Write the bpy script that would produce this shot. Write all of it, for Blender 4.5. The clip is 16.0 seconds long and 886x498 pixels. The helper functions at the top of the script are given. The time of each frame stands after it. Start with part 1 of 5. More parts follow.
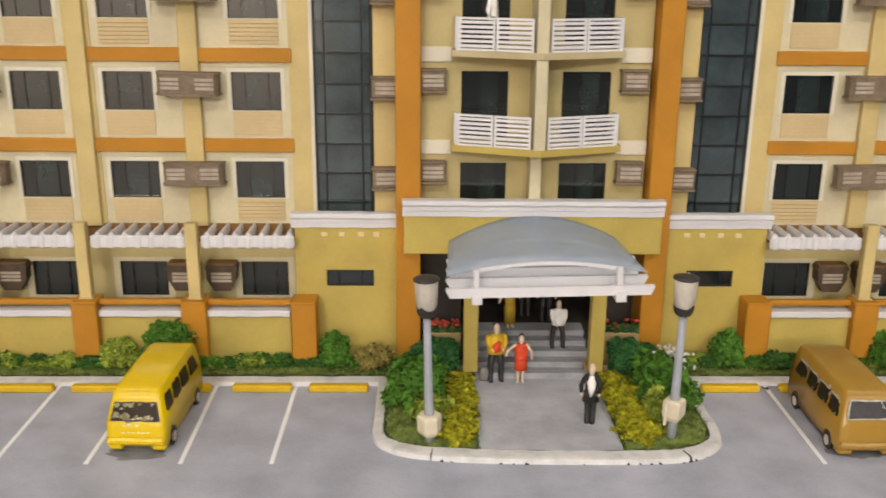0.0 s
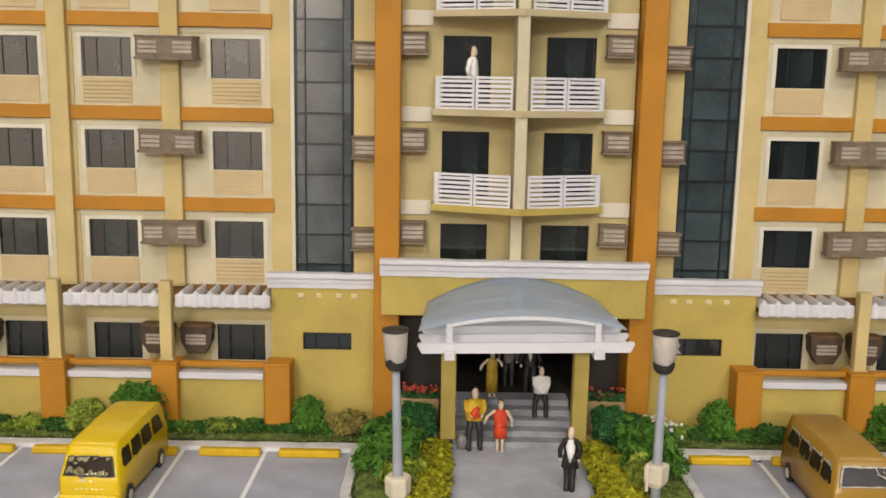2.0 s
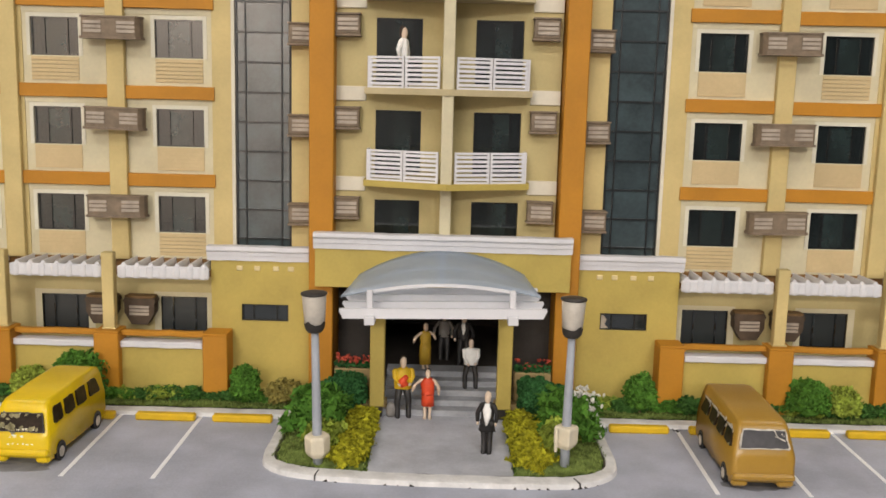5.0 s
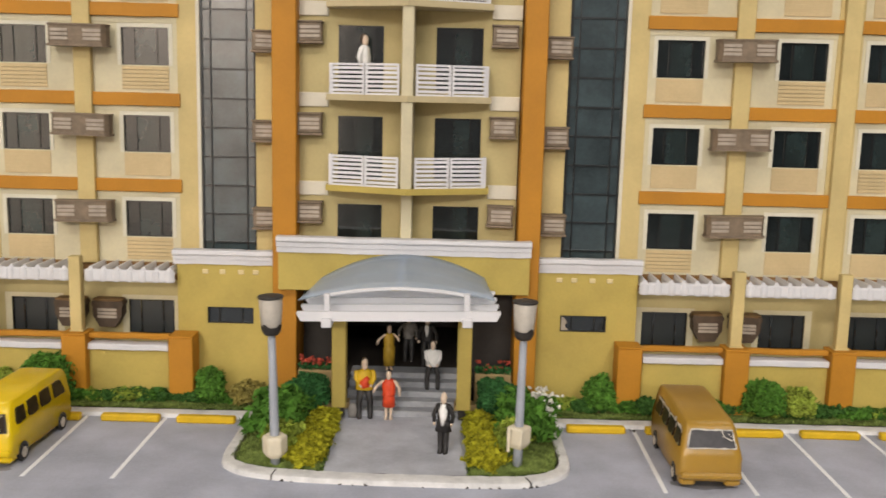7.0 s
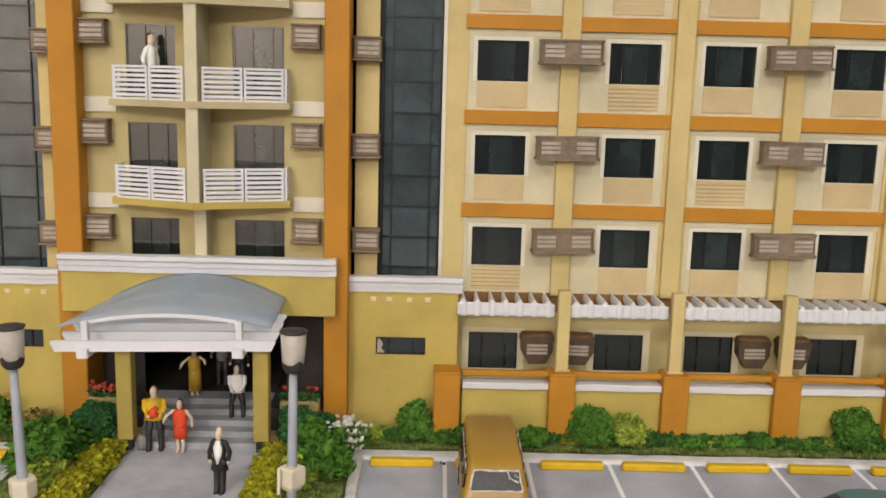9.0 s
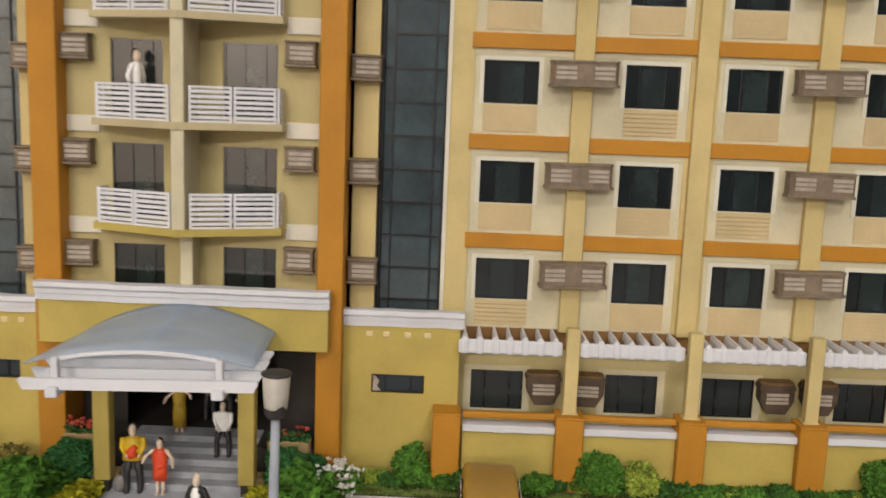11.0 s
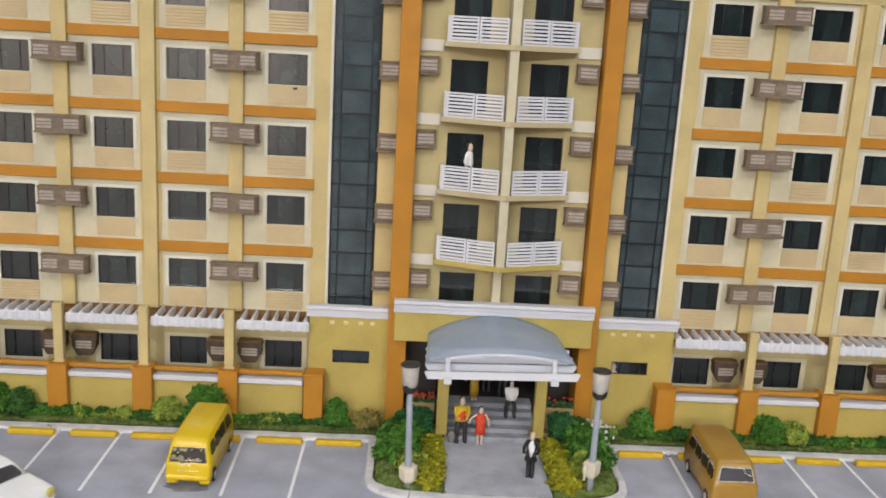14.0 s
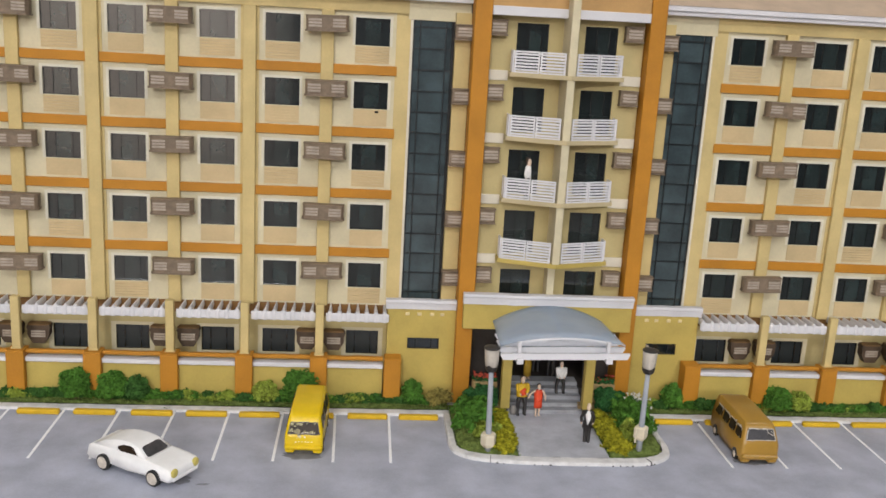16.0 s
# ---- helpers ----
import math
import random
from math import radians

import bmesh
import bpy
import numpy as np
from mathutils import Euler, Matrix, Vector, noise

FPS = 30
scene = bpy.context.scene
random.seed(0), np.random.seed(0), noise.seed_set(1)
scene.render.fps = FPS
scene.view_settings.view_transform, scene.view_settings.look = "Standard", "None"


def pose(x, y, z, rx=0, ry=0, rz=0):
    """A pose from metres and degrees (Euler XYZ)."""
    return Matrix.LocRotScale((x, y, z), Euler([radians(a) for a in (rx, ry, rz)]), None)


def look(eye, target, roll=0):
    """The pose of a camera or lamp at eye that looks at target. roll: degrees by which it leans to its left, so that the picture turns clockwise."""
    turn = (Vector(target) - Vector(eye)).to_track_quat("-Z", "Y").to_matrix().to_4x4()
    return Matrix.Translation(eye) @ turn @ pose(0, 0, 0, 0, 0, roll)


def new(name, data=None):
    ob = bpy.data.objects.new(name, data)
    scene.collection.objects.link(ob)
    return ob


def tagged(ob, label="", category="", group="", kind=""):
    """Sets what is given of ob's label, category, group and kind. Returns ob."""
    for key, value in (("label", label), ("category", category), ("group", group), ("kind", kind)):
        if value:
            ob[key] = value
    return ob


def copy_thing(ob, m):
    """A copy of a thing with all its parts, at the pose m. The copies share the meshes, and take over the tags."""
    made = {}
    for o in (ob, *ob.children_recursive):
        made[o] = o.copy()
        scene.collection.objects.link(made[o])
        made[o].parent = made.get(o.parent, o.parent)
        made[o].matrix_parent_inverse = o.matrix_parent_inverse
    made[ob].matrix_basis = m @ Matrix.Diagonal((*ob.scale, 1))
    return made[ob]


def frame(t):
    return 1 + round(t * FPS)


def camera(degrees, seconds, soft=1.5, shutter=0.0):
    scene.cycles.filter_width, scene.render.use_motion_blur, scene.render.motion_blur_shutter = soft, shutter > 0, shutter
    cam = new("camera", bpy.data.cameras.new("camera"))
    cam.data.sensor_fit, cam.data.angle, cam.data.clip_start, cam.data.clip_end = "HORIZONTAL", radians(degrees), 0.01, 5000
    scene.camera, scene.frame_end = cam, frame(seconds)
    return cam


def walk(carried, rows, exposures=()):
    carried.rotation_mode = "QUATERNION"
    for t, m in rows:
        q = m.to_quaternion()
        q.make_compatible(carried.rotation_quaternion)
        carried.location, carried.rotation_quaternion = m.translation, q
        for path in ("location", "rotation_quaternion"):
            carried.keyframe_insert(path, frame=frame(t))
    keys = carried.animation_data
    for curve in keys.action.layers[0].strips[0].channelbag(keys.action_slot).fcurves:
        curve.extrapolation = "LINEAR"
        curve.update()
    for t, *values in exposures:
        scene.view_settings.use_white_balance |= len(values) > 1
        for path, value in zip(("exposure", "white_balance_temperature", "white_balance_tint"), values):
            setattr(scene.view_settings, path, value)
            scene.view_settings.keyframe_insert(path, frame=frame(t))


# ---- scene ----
# A 1:100 display model: all sizes below are written in centimetres of the model.
CM = 0.01
cam = camera(50.4, 16.0, soft=1.6, shutter=0.5)
PATH = [
    (0.0, (-3.634, -31.59, 13.307), (-3.595, -29.677, 12.727), 0.5),
    (0.3, (-3.393, -31.658, 12.055), (-3.322, -29.728, 11.536), 0.6),
    (0.5, (-3.336, -31.784, 11.297), (-3.28, -29.843, 10.82), 0.5),
    (0.8, (-3.502, -31.432, 10.998), (-3.457, -29.474, 10.592), 0.3),
    (1.0, (-3.468, -31.31, 10.92), (-3.427, -29.352, 10.514), 0.6),
    (1.3, (-3.252, -31.253, 11.185), (-3.223, -29.295, 10.782), 0.6),
    (1.5, (-3.075, -31.15, 11.39), (-3.059, -29.185, 11.015), 0.9),
    (1.8, (-2.657, -31.258, 11.419), (-2.644, -29.294, 11.044), 1.1),
    (2.0, (-2.397, -31.362, 11.444), (-2.395, -29.392, 11.102), 1.0),
    (2.3, (-2.494, -31.511, 11.158), (-2.501, -29.540, 10.819), 0.9),
    (2.5, (-2.316, -31.559, 10.866), (-2.311, -29.588, 10.526), 0.7),
    (2.8, (-1.625, -31.332, 10.521), (-1.617, -29.363, 10.175), 0.8),
    (3.0, (-1.179, -31.312, 10.285), (-1.172, -29.341, 9.948), 1.1),
    (3.3, (-0.595, -31.484, 10.307), (-0.572, -29.510, 9.988), 1.1),
    (3.5, (-0.297, -32.034, 10.268), (-0.286, -30.062, 9.935), 1.3),
    (3.8, (-0.243, -32.059, 10.329), (-0.262, -30.086, 10.002), 1.4),
    (4.0, (-0.168, -32.324, 10.365), (-0.192, -30.353, 10.027), 1.5),
    (4.2, (-0.209, -32.414, 10.198), (-0.22, -30.439, 9.881), 1.6),
    (6.3, (0.459, -33.147, 11.401), (0.45, -31.177, 11.058), 1.3),
    (6.5, (0.439, -33.205, 11.342), (0.417, -31.234, 11.003), 1.2),
    (6.8, (0.867, -33.228, 11.011), (0.839, -31.257, 10.674), 1.4),
    (7.0, (1.272, -33.108, 10.798), (1.268, -31.134, 10.474), 1.4),
    (7.3, (2.100, -32.813, 10.784), (2.101, -30.841, 10.446), 1.4),
    (7.5, (2.789, -32.45, 10.74), (2.803, -30.478, 10.402), 1.5),
    (7.8, (3.799, -31.949, 10.973), (3.820, -29.978, 10.633), 1.5),
    (8.0, (4.461, -31.443, 11.099), (4.487, -29.476, 10.739), 1.6),
    (8.3, (5.422, -30.999, 11.245), (5.455, -29.035, 10.868), 1.6),
    (8.5, (5.892, -30.826, 11.324), (5.926, -28.863, 10.943), 1.7),
    (8.7, (6.676, -30.79, 11.502), (6.709, -28.824, 11.135), 1.5),
    (10.8, (7.464, -28.138, 11.527), (7.484, -26.165, 11.202), 2.1),
    (11.0, (7.5, -28.645, 11.796), (7.492, -26.672, 11.469), 2.2),
    (11.3, (7.682, -29.701, 12.567), (7.628, -27.725, 12.266), 2.4),
    (11.5, (7.806, -30.427, 13.073), (7.712, -28.456, 12.747), 2.4),
    (11.8, (7.484, -31.302, 13.238), (7.437, -29.334, 12.887), 2.3),
    (12.0, (6.879, -31.919, 13.442), (6.834, -29.951, 13.093), 2.6),
    (12.3, (5.247, -33.031, 13.804), (5.215, -31.062, 13.458), 2.0),
    (12.5, (3.995, -34.499, 13.857), (3.968, -32.533, 13.492), 2.5),
    (12.8, (2.731, -36.141, 15.341), (2.760, -34.173, 14.985), 2.2),
    (13.0, (1.608, -37.381, 16.02), (1.673, -35.418, 15.641), 2.4),
    (13.3, (-0.226, -38.334, 16.426), (-0.160, -36.377, 16.018), 2.5),
    (13.5, (-1.247, -38.816, 16.703), (-1.192, -36.859, 16.297), 2.7),
    (13.8, (-2.796, -39.807, 17.096), (-2.737, -37.858, 16.651), 3.1),
    (14.0, (-3.919, -40.182, 17.299), (-3.843, -38.237, 16.839), 3.2),
    (14.3, (-4.682, -40.926, 17.519), (-4.578, -38.989, 17.034), 2.9),
    (14.5, (-5.23, -41.467, 17.68), (-5.107, -39.531, 17.193), 2.9),
    (14.8, (-6.864, -42.294, 18.008), (-6.750, -40.359, 17.517), 3.0),
    (15.0, (-7.934, -42.99, 18.144), (-7.834, -41.051, 17.665), 3.1),
    (15.3, (-8.487, -44.352, 18.372), (-8.347, -42.410, 17.914), 3.0),
    (15.5, (-8.82, -45.419, 18.538), (-8.667, -43.483, 18.062), 3.1),
    (15.8, (-9.375, -45.910, 18.748), (-9.201, -43.973, 18.278), 3.0),
    (16.0, (-9.653, -46.068, 18.882), (-9.471, -44.133, 18.412), 3.2),
]
EXPOSURES = [(0.0, -0.13, 6700, 10), (3.0, -0.20, 6460, 10), (8.5, -0.15, 6520, 10), (11.0, -0.28, 6480, 10), (13.0, -0.11, 5800, 10), (14.2, -0.19, 5920, 10), (16.0, -0.22, 6030, 10)]
walk(cam, [(t, look(Vector(e) * CM, Vector(g) * CM, r)) for t, e, g, r in PATH], EXPOSURES)

# ---- world and lights: a showroom lit by ceiling panels ----
world = bpy.data.worlds.new("world")
scene.world = world
world.use_nodes = True
world.node_tree.nodes["Background"].inputs["Color"].default_value = (0.55, 0.5, 0.45, 1)
world.node_tree.nodes["Background"].inputs["Strength"].default_value = 0.1


def area_lamp(name, x, y, z, sx, sy, watts, colour):
    data = bpy.data.lights.new(name, "AREA")
    data.shape, data.size, data.size_y, data.energy, data.color = "RECTANGLE", sx, sy, watts, colour
    ob = new(name, data)
    ob.matrix_basis = pose(x, y, z)
    return ob


WARM = (1.0, 0.96, 0.91)
# the last panel is invented, to brighten the white wall the windows reflect
PANELS = [(-0.8, -1.1, 6.5), (0.8, -1.1, 6.5), (-0.8, 0.35, 4), (0.8, 0.35, 4), (-0.8, -2.2, 25), (0.8, -2.2, 25), (-0.8, -5.2, 125), (0.8, -5.2, 125), (-1.7, -6.1, 120)]
CEILING = 1.75
for px, py, watts in PANELS:
    area_lamp("panel_light", px, py, CEILING - 0.035, 0.56, 0.56, watts, WARM)


# ---- materials ----
def mat(name, colour, rough=0.6, metal=0.0, var=0.12, big=60.0, fine=900.0, bump=0.08, spec=0.4, stain=0.0, island=False):
    m = bpy.data.materials.new(name)
    m.use_nodes = True
    nt = m.node_tree
    n, l = nt.nodes, nt.links
    bs = n["Principled BSDF"]
    bs.inputs["Roughness"].default_value = rough
    bs.inputs["Metallic"].default_value = metal
    bs.inputs["Specular IOR Level"].default_value = spec
    tc = n.new("ShaderNodeTexCoord")
    info = n.new("ShaderNodeObjectInfo")
    off = n.new("ShaderNodeVectorMath")
    off.operation = "ADD"
    l.new(tc.outputs["Object"], off.inputs[0])
    l.new(info.outputs["Random"], off.inputs[1])
    n1 = n.new("ShaderNodeTexNoise")
    n1.inputs["Scale"].default_value, n1.inputs["Detail"].default_value = big, 4
    n2 = n.new("ShaderNodeTexNoise")
    n2.inputs["Scale"].default_value, n2.inputs["Detail"].default_value = fine, 3
    l.new(off.outputs[0], n1.inputs["Vector"])
    l.new(off.outputs[0], n2.inputs["Vector"])
    mix = n.new("ShaderNodeMix")
    mix.data_type = "RGBA"
    lo = [c * (1 - var) for c in colour]
    hi = [min(1, c * (1 + var)) for c in colour]
    mix.inputs["A"].default_value = (*lo, 1)
    mix.inputs["B"].default_value = (*hi, 1)
    add = n.new("ShaderNodeMath")
    add.operation = "MULTIPLY_ADD"
    add.inputs[1].default_value, add.inputs[2].default_value = 0.22, 0.0
    l.new(n2.outputs["Fac"], add.inputs[0])
    add2 = n.new("ShaderNodeMath")
    add2.operation = "MULTIPLY_ADD"
    add2.inputs[1].default_value = 0.78
    l.new(n1.outputs["Fac"], add2.inputs[0])
    l.new(add.outputs[0], add2.inputs[2])
    ramp = n.new("ShaderNodeMapRange")
    ramp.inputs["From Min"].default_value, ramp.inputs["From Max"].default_value = 0.32, 0.68
    if island:
        geo = n.new("ShaderNodeNewGeometry")
        add3 = n.new("ShaderNodeMath")
        add3.operation = "MULTIPLY_ADD"
        add3.inputs[1].default_value = 0.30
        l.new(geo.outputs["Random Per Island"], add3.inputs[0])
        sub = n.new("ShaderNodeMath")
        sub.operation = "SUBTRACT"
        sub.inputs[1].default_value = 0.13
        l.new(add2.outputs[0], sub.inputs[0])
        l.new(sub.outputs[0], add3.inputs[2])
        l.new(add3.outputs[0], ramp.inputs["Value"])
    else:
        l.new(add2.outputs[0], ramp.inputs["Value"])
    l.new(ramp.outputs["Result"], mix.inputs["Factor"])
    out = mix.outputs["Result"]
    if stain > 0:
        n3 = n.new("ShaderNodeTexNoise")
        n3.inputs["Scale"].default_value, n3.inputs["Detail"].default_value = big * 0.45, 6
        n3.inputs["Roughness"].default_value = 0.7
        l.new(off.outputs[0], n3.inputs["Vector"])
        r3 = n.new("ShaderNodeMapRange")
        r3.inputs["From Min"].default_value, r3.inputs["From Max"].default_value = 0.52, 0.72
        r3.inputs["To Max"].default_value = stain
        l.new(n3.outputs["Fac"], r3.inputs["Value"])
        m2 = n.new("ShaderNodeMix")
        m2.data_type = "RGBA"
        m2.inputs["B"].default_value = (*[c * 0.55 for c in colour], 1)
        l.new(r3.outputs["Result"], m2.inputs["Factor"])
        l.new(out, m2.inputs["A"])
        out = m2.outputs["Result"]
    l.new(out, bs.inputs["Base Color"])
    if bump > 0:
        bp = n.new("ShaderNodeBump")
        bp.inputs["Strength"].default_value, bp.inputs["Distance"].default_value = bump, 0.0004
        l.new(n2.outputs["Fac"], bp.inputs["Height"])
        l.new(bp.outputs["Normal"], bs.inputs["Normal"])
    return m


M = {
    "mustard": mat("mustard_paint", (0.505, 0.385, 0.095), stain=0.2),
    "yellow": mat("pale_yellow_paint", (0.60, 0.47, 0.205), stain=0.14),
    "cream": mat("cream_paint", (0.63, 0.566, 0.38), stain=0.14),
    "tan": mat("tan_siding", (0.58, 0.45, 0.245), stain=0.12),
    # olive cream, mixed darker with part of the shade under the pergolas
    "olive": mat("olive_cream_part_shade", (0.52, 0.43, 0.20), stain=0.15),
    "orange": mat("orange_paint", (0.49, 0.212, 0.014), stain=0.15),
    "frieze": mat("tan_frieze_paint", (0.50, 0.30, 0.11), stain=0.2),
    "white": mat("white_styrene", (0.69, 0.68, 0.70), rough=0.5, var=0.06),
    "rail": mat("glossy_white_styrene", (0.74, 0.73, 0.75), rough=0.3, var=0.05),
    "patch": mat("white_wall_patch", (0.70, 0.65, 0.53), var=0.08),
    "trim": mat("off_white_window_trim", (0.70, 0.66, 0.53), var=0.08, stain=0.12),
    "vent": mat("pale_yellow_vent", (0.70, 0.58, 0.31), var=0.12),
    "frame": mat("dark_window_frame", (0.011, 0.013, 0.014), rough=0.14, var=0.2, bump=0.03, spec=1.0),
    "glass": mat("dark_window_film", (0.010, 0.015, 0.016), rough=0.1, var=0.35, big=120, bump=0.03, spec=1.0),
    "curtain": mat("dark_curtain_film", (0.019, 0.030, 0.0295), rough=0.12, var=0.45, big=90, bump=0.03, spec=1.0),
    "curtainwall": mat("blue_grey_glazing", (0.048, 0.069, 0.076), rough=0.12, var=0.45, big=70, bump=0.03, spec=1.0),
    "mullion": mat("dark_mullion", (0.012, 0.015, 0.017), rough=0.3, var=0.2, bump=0.03, spec=0.5),
    "porchglass": mat("dark_porch_window_film", (0.009, 0.014, 0.015), rough=0.4, var=0.3, big=120, bump=0.03, spec=0.8),
    # black of the slot window frames and of the painted shadow line
    "blackedge": mat("black_shadow_line_and_slot_frame", (0.012, 0.012, 0.012), rough=0.5, var=0.2),
    "ac": mat("brown_grey_casing", (0.215, 0.16, 0.108), rough=0.6, var=0.25, big=300, stain=0.3),
    "acbrown": mat("dark_brown_casing", (0.085, 0.056, 0.034), rough=0.6, var=0.3, big=300, stain=0.3),
    "rust": mat("rusty_orange_casing", (0.17, 0.095, 0.035), rough=0.65, var=0.3, big=350, stain=0.4),
    "grille": mat("pale_brown_grille", (0.42, 0.355, 0.285), rough=0.5, var=0.2, big=300),
    "asphalt": mat("grey_painted_asphalt", (0.415, 0.43, 0.505), rough=0.75, var=0.2, big=55, fine=1500, bump=0.25, stain=0.25),
    # asphalt darkened for oily dirt and for shade under the vehicles
    "oil": mat("dirty_shaded_asphalt", (0.225, 0.228, 0.25), rough=0.6, var=0.3, big=160, fine=1500, bump=0.25, stain=0.5),
    "paving": mat("grey_walkway", (0.50, 0.505, 0.55), rough=0.7, var=0.22, big=80, fine=1300, bump=0.25, stain=0.4),
    "slab": mat("beige_slab_paint", (0.55, 0.46, 0.27), stain=0.2),
    "step": mat("grey_step", (0.36, 0.365, 0.385), rough=0.7, var=0.2, big=150, stain=0.35),
    "line": mat("white_line_paint", (0.95, 0.96, 1.0), rough=0.6, var=0.06, stain=0.08),
    "kerb": mat("white_kerb", (0.70, 0.685, 0.675), rough=0.65, var=0.14, big=220, stain=0.55),
    "stop": mat("yellow_wheel_stop", (0.68, 0.43, 0.012), rough=0.45, var=0.1, big=200, stain=0.15),
    "vanyellow": mat("yellow_car_paint", (0.76, 0.53, 0.004), rough=0.25, var=0.06, big=150, bump=0.08, spec=0.5),
    "vanbronze": mat("bronze_car_paint", (0.38, 0.215, 0.028), rough=0.28, var=0.08, big=150, bump=0.08, spec=0.6),
    "carwhite": mat("white_car_paint", (0.90, 0.89, 0.88), rough=0.35, var=0.05, big=150, bump=0.1, spec=0.5),
    "carteal": mat("teal_car_paint", (0.075, 0.17, 0.178), rough=0.35, var=0.12, big=150, bump=0.08),
    "carglass": mat("brown_car_window", (0.03, 0.02, 0.013), rough=0.3, var=0.5, big=300, bump=0.1, spec=0.12),
    "silver": mat("silver_window", (0.05, 0.047, 0.05), rough=0.45, metal=0.0, var=0.4, big=250),
    "chrome": mat("flaking_silver_trim", (0.52, 0.48, 0.41), rough=0.5, metal=0.1, var=0.35, big=500),
    # silver foil coloured by the greenish glare it reflects
    "foil": mat("olive_glare_foil", (0.26, 0.23, 0.12), rough=0.4, metal=0.3, var=0.45, big=500),
    # foil painted near white for its glints
    "glint": mat("painted_glint_foil", (0.88, 0.84, 0.62), rough=0.3, var=0.15, big=500),
    "tyre": mat("black_tyre", (0.02, 0.02, 0.02), rough=0.8),
    "rim": mat("cream_rim", (0.60, 0.54, 0.46), rough=0.5, var=0.25, big=400),
    "headlight": mat("yellowed_headlight", (0.65, 0.55, 0.15), rough=0.2),
    "pole": mat("grey_pole", (0.36, 0.38, 0.42), rough=0.6, var=0.08, big=200),
    "shade": mat("cream_lamp_shade", (0.53, 0.485, 0.42), rough=0.4, var=0.16, big=200, stain=0.4),
    "black": mat("dark_cap", (0.035, 0.03, 0.026), rough=0.5, var=0.2),
    "lampbase": mat("cream_lamp_base", (0.74, 0.66, 0.50), rough=0.6, var=0.1, big=200, stain=0.15),
    "grass": mat("green_turf", (0.09, 0.155, 0.03), rough=0.9, var=0.45, big=160, fine=2500, bump=0.8, spec=0.1, stain=0.3),
    "blade": mat("grass_fibre", (0.165, 0.215, 0.055), rough=0.9, var=0.5, big=300, spec=0.1, island=True),
    "leaf": mat("green_foam_leaf", (0.075, 0.18, 0.024), rough=0.85, var=0.42, big=250, spec=0.15, bump=0, island=True),
    "leafdark": mat("dark_green_foam_leaf", (0.038, 0.125, 0.036), rough=0.85, var=0.42, big=250, spec=0.15, bump=0, island=True),
    "leafdeep": mat("deep_green_foam_leaf", (0.048, 0.118, 0.024), rough=0.85, var=0.42, big=250, spec=0.15, bump=0, island=True),
    "leafyellow": mat("yellow_green_foam_leaf", (0.32, 0.30, 0.018), rough=0.85, var=0.5, big=250, spec=0.15, bump=0, island=True),
    "leaflight": mat("light_green_foam_leaf", (0.25, 0.31, 0.045), rough=0.85, var=0.5, big=250, spec=0.15, bump=0, island=True),
    "leafbrown": mat("olive_brown_leaf", (0.23, 0.19, 0.05), rough=0.85, var=0.5, big=250, spec=0.15, bump=0, island=True),
    "red": mat("red_petal", (0.46, 0.07, 0.04), rough=0.7, var=0.4, big=300, bump=0, island=True),
    "petal": mat("white_petal", (0.80, 0.77, 0.70), rough=0.7, var=0.1, big=300, bump=0, island=True),
    "trunk": mat("brown_twig", (0.11, 0.07, 0.035), rough=0.8),
    "terracotta": mat("tan_planter", (0.42, 0.29, 0.13), rough=0.7, stain=0.2),
    # brown stands in for the shade behind the pergola rafters
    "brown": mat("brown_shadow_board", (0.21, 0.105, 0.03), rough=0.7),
    # dark brown taken near black: the shade inside the lobby is in the colour
    "lobby": mat("dark_lobby_with_shade", (0.042, 0.034, 0.028), rough=0.6, var=0.3),
    "roof": mat("beige_roof", (0.55, 0.42, 0.30), rough=0.7, var=0.12, big=90, stain=0.2),
    "board": mat("dark_base_board", (0.05, 0.04, 0.035), rough=0.5),
    "roomwall": mat("room_wall_paint", (0.62, 0.56, 0.48), rough=0.8, var=0.04, big=2, fine=60),
    # warm white of the unseen wall that the left windows mirror
    "roomwhite": mat("bright_reflection_wall", (0.82, 0.71, 0.62), rough=0.8, var=0.04, big=2, fine=60),
    # dark of the unseen walls that keep the other reflections low
    "roomdark": mat("dark_reflection_wall", (0.05, 0.045, 0.045), rough=0.6, var=0.2, big=3, fine=60),
    "roomfloor": mat("room_floor_tile", (0.12, 0.108, 0.10), rough=0.35, var=0.08, big=3, fine=60),
    "roomceiling": mat("room_ceiling_paint", (0.78, 0.76, 0.72), rough=0.9, var=0.03, big=2, fine=60),
    "skin": mat("painted_skin", (0.74, 0.58, 0.44), rough=0.6, var=0.2, big=500),
    "hair": mat("painted_hair", (0.05, 0.03, 0.02), rough=0.6),
    "figdark": mat("painted_dark_cloth", (0.03, 0.027, 0.026), rough=0.5, var=0.3, big=400),
    "figwhite": mat("painted_white_cloth", (0.88, 0.86, 0.83), rough=0.6, var=0.08, big=400),
    "figred": mat("painted_red_cloth", (0.72, 0.07, 0.02), rough=0.5, var=0.1, big=400),
    "figyellow": mat("painted_yellow_cloth", (0.74, 0.47, 0.02), rough=0.5, var=0.18, big=400),
    "figmustard": mat("painted_mustard_cloth", (0.48, 0.30, 0.03), rough=0.5, var=0.15, big=400),
    "figgrey": mat("painted_grey_cloth", (0.25, 0.23, 0.21), rough=0.5, var=0.2, big=400),
}


